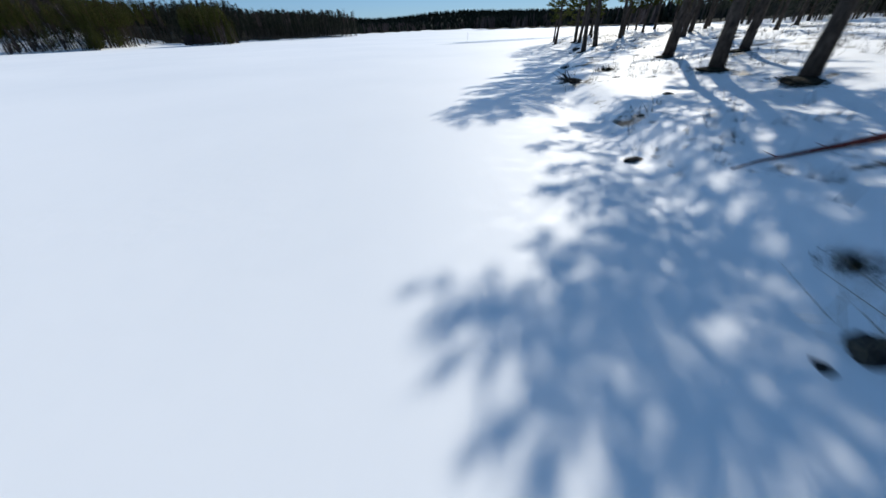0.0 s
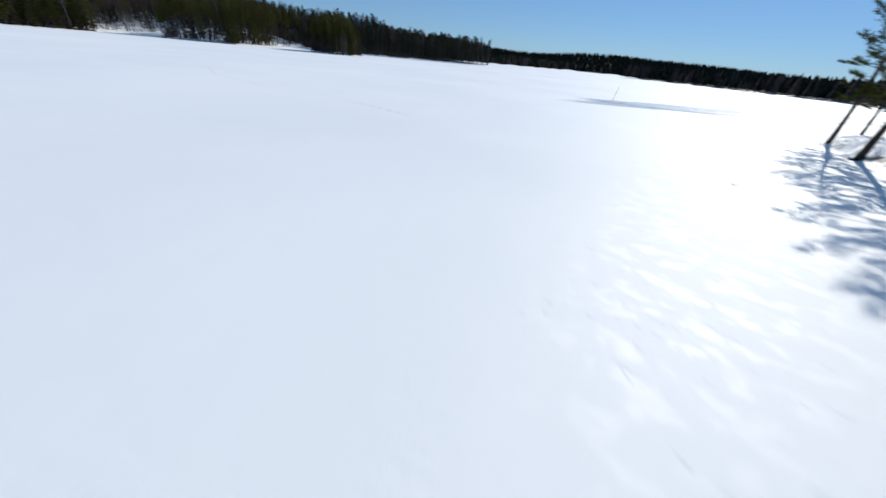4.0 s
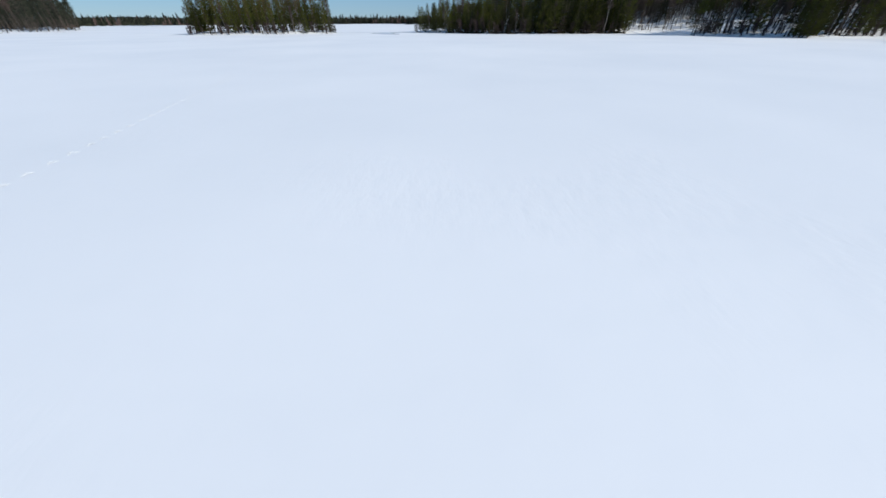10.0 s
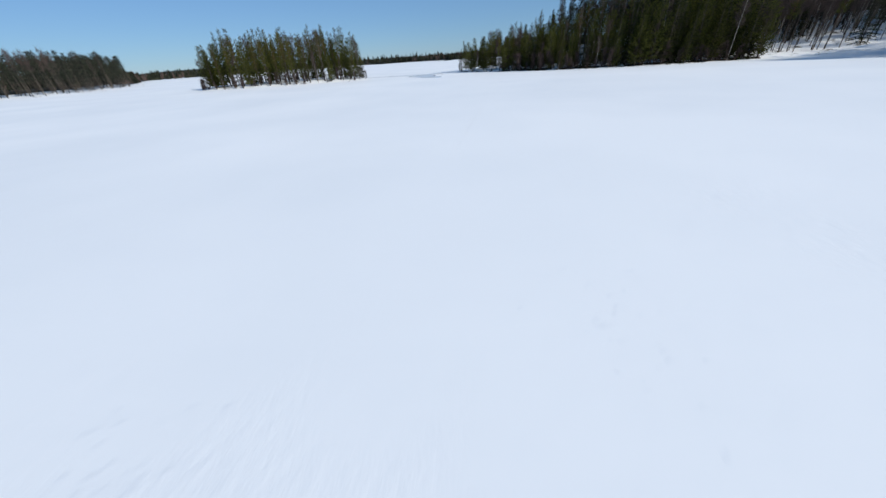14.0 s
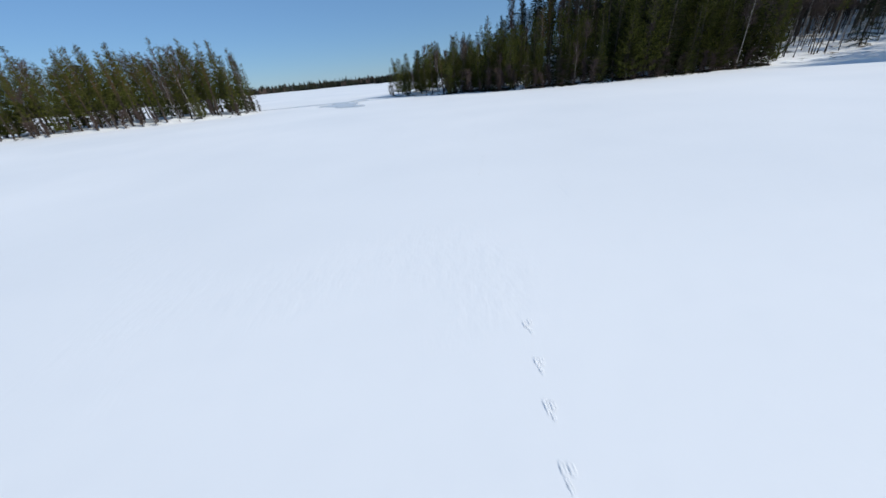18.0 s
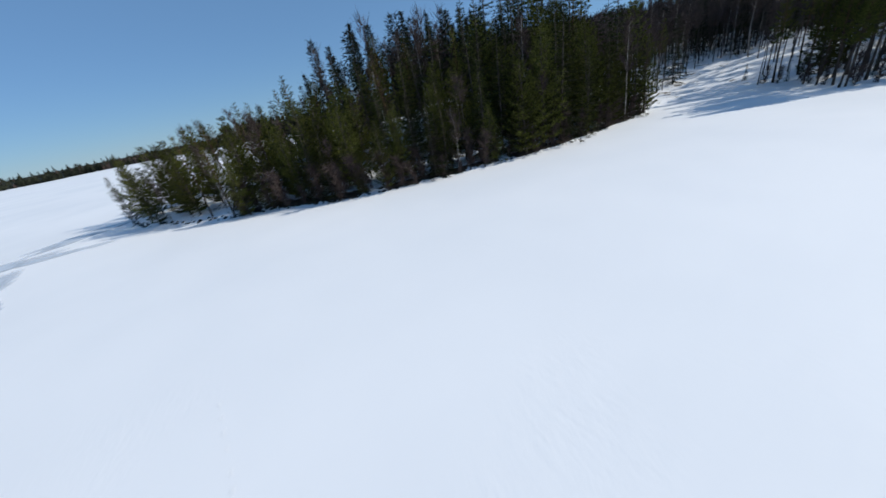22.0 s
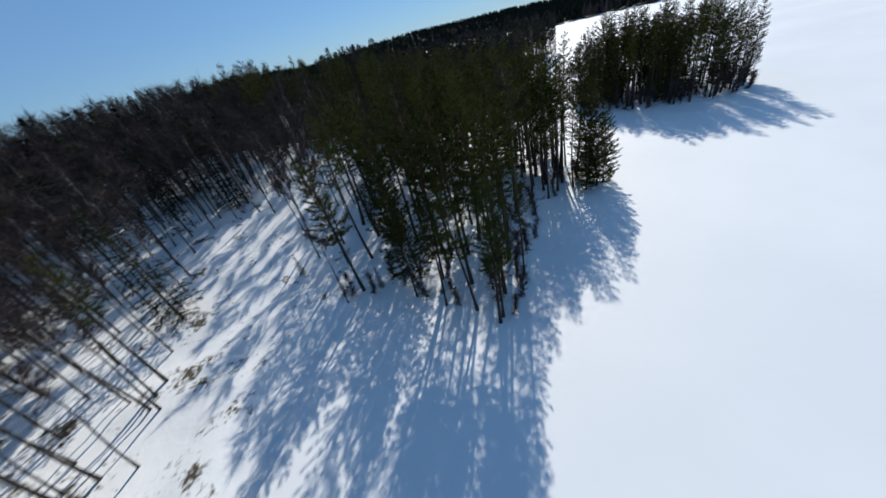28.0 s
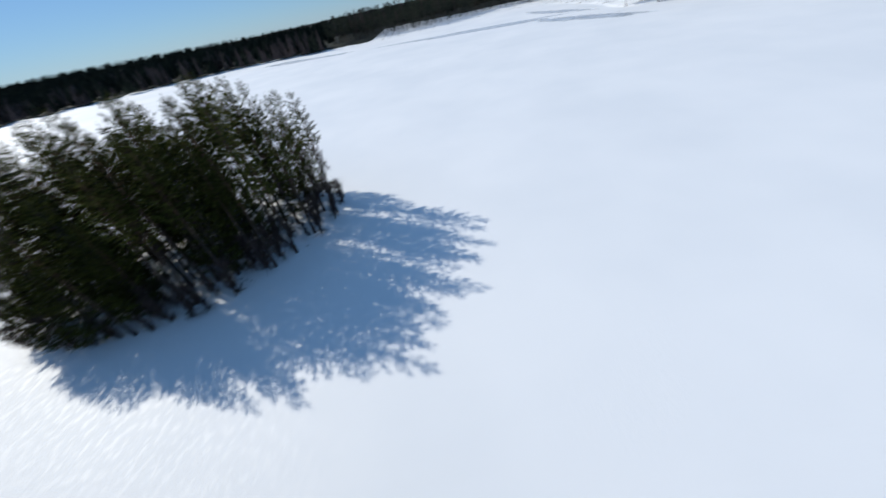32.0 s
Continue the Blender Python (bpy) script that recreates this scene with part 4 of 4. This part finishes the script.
    line = [(4.9, 5.4, 0.012), (5.4, 5.45, 0.018), (5.9, 5.47, 0.026), (6.6, 5.48, 0.042), (7.3, 5.45, 0.062), (8.6, 5.4, 0.09), (11.0, 5.2, 0.11)]
    tube(log, [(x, y, float(height(x, y)) + r + 0.01) for x, y, r in line], [r for _, _, r in line], 9)
    for i in range(9):
        x = 5.2 + i * 0.4
        y = 5.46
        z = float(height(x, y)) + 0.06
        tube(stubs, [(x, y, z), (x - 0.12, y + (0.12 if i % 2 else -0.12), z + 0.05)], [0.01, 0.004], 4)
    fallen = new("fallen_trunk")
    part("trunk", log.mesh("trunk", [RED_WOOD], True), fallen), part("twigs", stubs.mesh("twigs", [RED_WOOD]), fallen)
    tagged(fallen, "fallen thin red-brown trunk lying on the snowy bank", "trunk")
    # dry stems over the bank
    rng = np.random.default_rng(9)
    spots = scatter(41, 3.5, 34, -2, 64, 0.2, 1300, lambda x, y: (shore(x, y) > 0.2) & (waves(x, y, 9, 12) > -0.1))
    stems = Soup()
    for (x, y), z in zip(spots, height(spots[:, 0], spots[:, 1])):
        k = rng.integers(3, 8)
        at = np.column_stack([x + rng.normal(0, 0.07, k), y + rng.normal(0, 0.07, k), np.full(k, z - 0.02)])
        way = unit(np.column_stack([rng.normal(0, 0.35, (k, 2)), np.ones(k)]))
        blades(stems, at, way, rng.uniform(0.10, 0.45, k), np.full(k, 0.02), rng)
    tagged(new("dry_stems", stems.mesh("dry_stems", [HEATHER])), "thin dry stems and twigs poking through the snow", "stems", kind="stuff")


bank_clutter()


# ---- out on the ice ----
def marker_pole():
    s = Soup()
    tube(s, [(0, 0, -0.05), (0.12, 0.02, 0.8), (0.26, 0.03, 1.6)], [0.025, 0.022, 0.016], 6)
    ob = new("marker_pole", s.mesh("pole", [DEADWOOD], True))
    ob.matrix_basis = pose(4.9, 80.4, 0)
    tagged(ob, "thin leaning wooden stick standing in the ice", "pole")


marker_pole()


def slush(cx, cy, a, b, turn):
    n, rings = 48, 10
    ang = np.arange(n) * 2 * np.pi / n
    rr = np.linspace(0, 1, rings)
    wob = 1 + 0.18 * np.sin(3 * ang + cx) + 0.12 * np.sin(5 * ang + cy)
    x = (rr[:, None] * np.cos(ang) * wob * a).ravel()
    y = (rr[:, None] * np.sin(ang) * wob * b).ravel()
    c, s = math.cos(radians(turn)), math.sin(radians(turn))
    gx, gy = x * c - y * s + cx, x * s + y * c + cy
    i, j = np.meshgrid(np.arange(rings - 1), np.arange(n), indexing="ij")
    p, q = (i * n + j).ravel(), (i * n + (j + 1) % n).ravel()
    me = mesh_of("slush_patch", np.column_stack([gx, gy, height(gx, gy) + 0.03]), np.stack([p, q, q + n, p + n], 1), [SLUSH], None, True)
    at = me.attributes.new("cover", "FLOAT", "POINT")
    at.data.foreach_set("value", np.repeat(0.95 * (1 - rr) ** 0.8, n).astype(np.float32))
    tagged(new("slush_patch", me), "grey wet slush stain on the snow-covered ice", "slush", "slush patches")


for patch in ((-172.5, 29, 15, 2.6, 88), (-162, 36.5, 12, 4, 28), (-180, 39, 7, 2.5, 130), (15, 83, 20, 5, 25), (28, 92, 16, 4, 30), (8, 79, 8, 2, 5), (52, 122, 44, 6, 72), (60, 86, 26, 4, 20), (86, 215, 36, 5, 68)):
    slush(*patch)


def prints():
    """Hopping tracks: four small pits with raised rims to a group."""
    ang = np.arange(8) * np.pi / 4
    pit_v = np.concatenate([np.column_stack([np.cos(ang) * r, np.sin(ang) * r, np.full(8, z)]) for r, z in ((1.5, 0.0), (1.05, 0.34), (0.72, 0.03))] + [np.zeros((1, 3))])
    pit_t = []
    for k in range(2):
        for s in range(8):
            p, q = k * 8 + s, k * 8 + (s + 1) % 8
            pit_t += [(p, q, q + 8), (p, q + 8, p + 8)]
    pit_t += [(16 + s, 16 + (s + 1) % 8, 24) for s in range(8)]
    rng = np.random.default_rng(14)

    def trail(points, step, size, skip=()):
        points = np.array(points, float)
        run = np.concatenate([[0], np.cumsum(np.hypot(*np.diff(points, axis=0).T))])
        s = Soup()
        for k, at in enumerate(np.arange(0, run[-1], step)):
            if any(a < at < b for a, b in skip):
                continue
            at += rng.normal(0, step * 0.06)
            x, y = np.interp(at, run, points[:, 0]), np.interp(at, run, points[:, 1])
            x2, y2 = np.interp(at + 0.3, run, points[:, 0]), np.interp(at + 0.3, run, points[:, 1])
            f = np.array([x2 - x, y2 - y]) / (math.hypot(x2 - x, y2 - y) + 1e-6)
            r = np.array([-f[1], f[0]])
            for along, across, big in ((0.16, 0.075, 1.0), (0.15, -0.075, 1.0), (-0.06, 0.02, 0.7), (-0.2, -0.02, 0.7)):
                c = np.array([x, y]) + (f * along + r * across) * size / 0.045 * 0.85 + rng.normal(0, 0.012, 2)
                v = pit_v * size * big
                wide = f[None] * v[:, :1] * 1.35 + r[None] * v[:, 1:2]
                s.add(np.column_stack([c[0] + wide[:, 0], c[1] + wide[:, 1], v[:, 2] + float(height(c[0], c[1])) + 0.006]), pit_t)
        ob = new("animal_tracks", s.mesh("animal_tracks", [SNOW], True))
        tagged(ob, "line of small hopping animal tracks in the snow", "tracks", "animal tracks", kind="stuff")

    trail([(-80, 57.6), (-88, 57.5), (-93.4, 57.48), (-97.1, 57.66), (-105.9, 57.7), (-108.6, 58.2), (-111.5, 57.6), (-113.0, 58.0), (-115.1, 58.4), (-119.9, 58.6), (-121.8, 59.2), (-125.4, 58.6), (-128.5, 58.1), (-136, 56.9)], 0.72, 0.026,
          ((17.5, 25.5), (29, 32), (36.2, 37.6)))
    trail([(7.1, 45.4), (1, 48), (-2.4, 46.9), (-14.6, 51.4), (-20.5, 51.4), (-29.5, 54), (-34.6, 57.6), (-40, 57.0), (-46.5, 54.8), (-60, 50)], 0.8, 0.036, ((0, 16), (24, 25.5)))



prints()


def wind_crust():
    """Low wind-cut ridges in patches on the crust, and one thin drag line."""
    rng = np.random.default_rng(77)
    s = Soup()
    for cx, cy, reach in CRUST:
        for _ in range(int(26 * reach)):
            x, y = cx + rng.normal(0, reach * 0.55), cy + rng.normal(0, reach * 0.55)
            a, long, wide = radians(140) + rng.normal(0, 0.22), rng.uniform(0.10, 0.30), rng.uniform(0.05, 0.11)
            f, r = np.array([math.cos(a), math.sin(a)]), np.array([-math.sin(a), math.cos(a)])
            z, up = float(height(x, y)) - 0.002, rng.uniform(0.004, 0.007)
            c = np.array([x, y])
            ring = [(c + f * long * u + r * wide * w) for u, w in ((-1, 0), (-0.3, 1), (1, 0.2), (0.5, -0.7), (-0.4, -0.9))]
            top = c + f * long * 0.25 + r * wide * 0.35
            s.add([(*p, z) for p in ring] + [(*top, z + up)], [(i, (i + 1) % 5, 5) for i in range(5)])
    tagged(new("wind_crust", s.mesh("wind_crust", [SNOW], True)), "low wind-cut ridges of crusted snow", "snow crust", kind="stuff")
    line = Soup()
    for x0, y0, x1, y1 in ((-104.6, 60.12, -101.2, 60.08), (-90.2, 60.25, -87.2, 60.85)):
        n = 14
        u = np.linspace(0, 1, n)
        x, y = x0 + (x1 - x0) * u, y0 + (y1 - y0) * u
        tube(line, np.column_stack([x, y, height(x, y) - 0.002]), np.full(n, 0.0042), 5)
    tagged(new("drag_line", line.mesh("drag_line", [SNOW], True)), "thin straight line scratched in the snow crust", "line", kind="stuff")


CRUST = [(3.5, 29, 1.6), (4.6, 32, 1.8), (3.2, 35.5, 1.8), (-14.5, 62.4, 0.4), (-28.5, 68.4, 0.6), (-62.1, 62.4, 1.0), (-60.3, 58, 0.8), (-69.8, 62.3, 1.2), (-66.7, 55.8, 0.9), (-89.3, 59.3, 1.2), (-90.6, 56, 0.9),
         (-124.2, 55.3, 0.6), (-122.6, 57.4, 0.6), (-120.6, 60.2, 0.7), (-118.6, 62.1, 0.7)]
wind_crust()
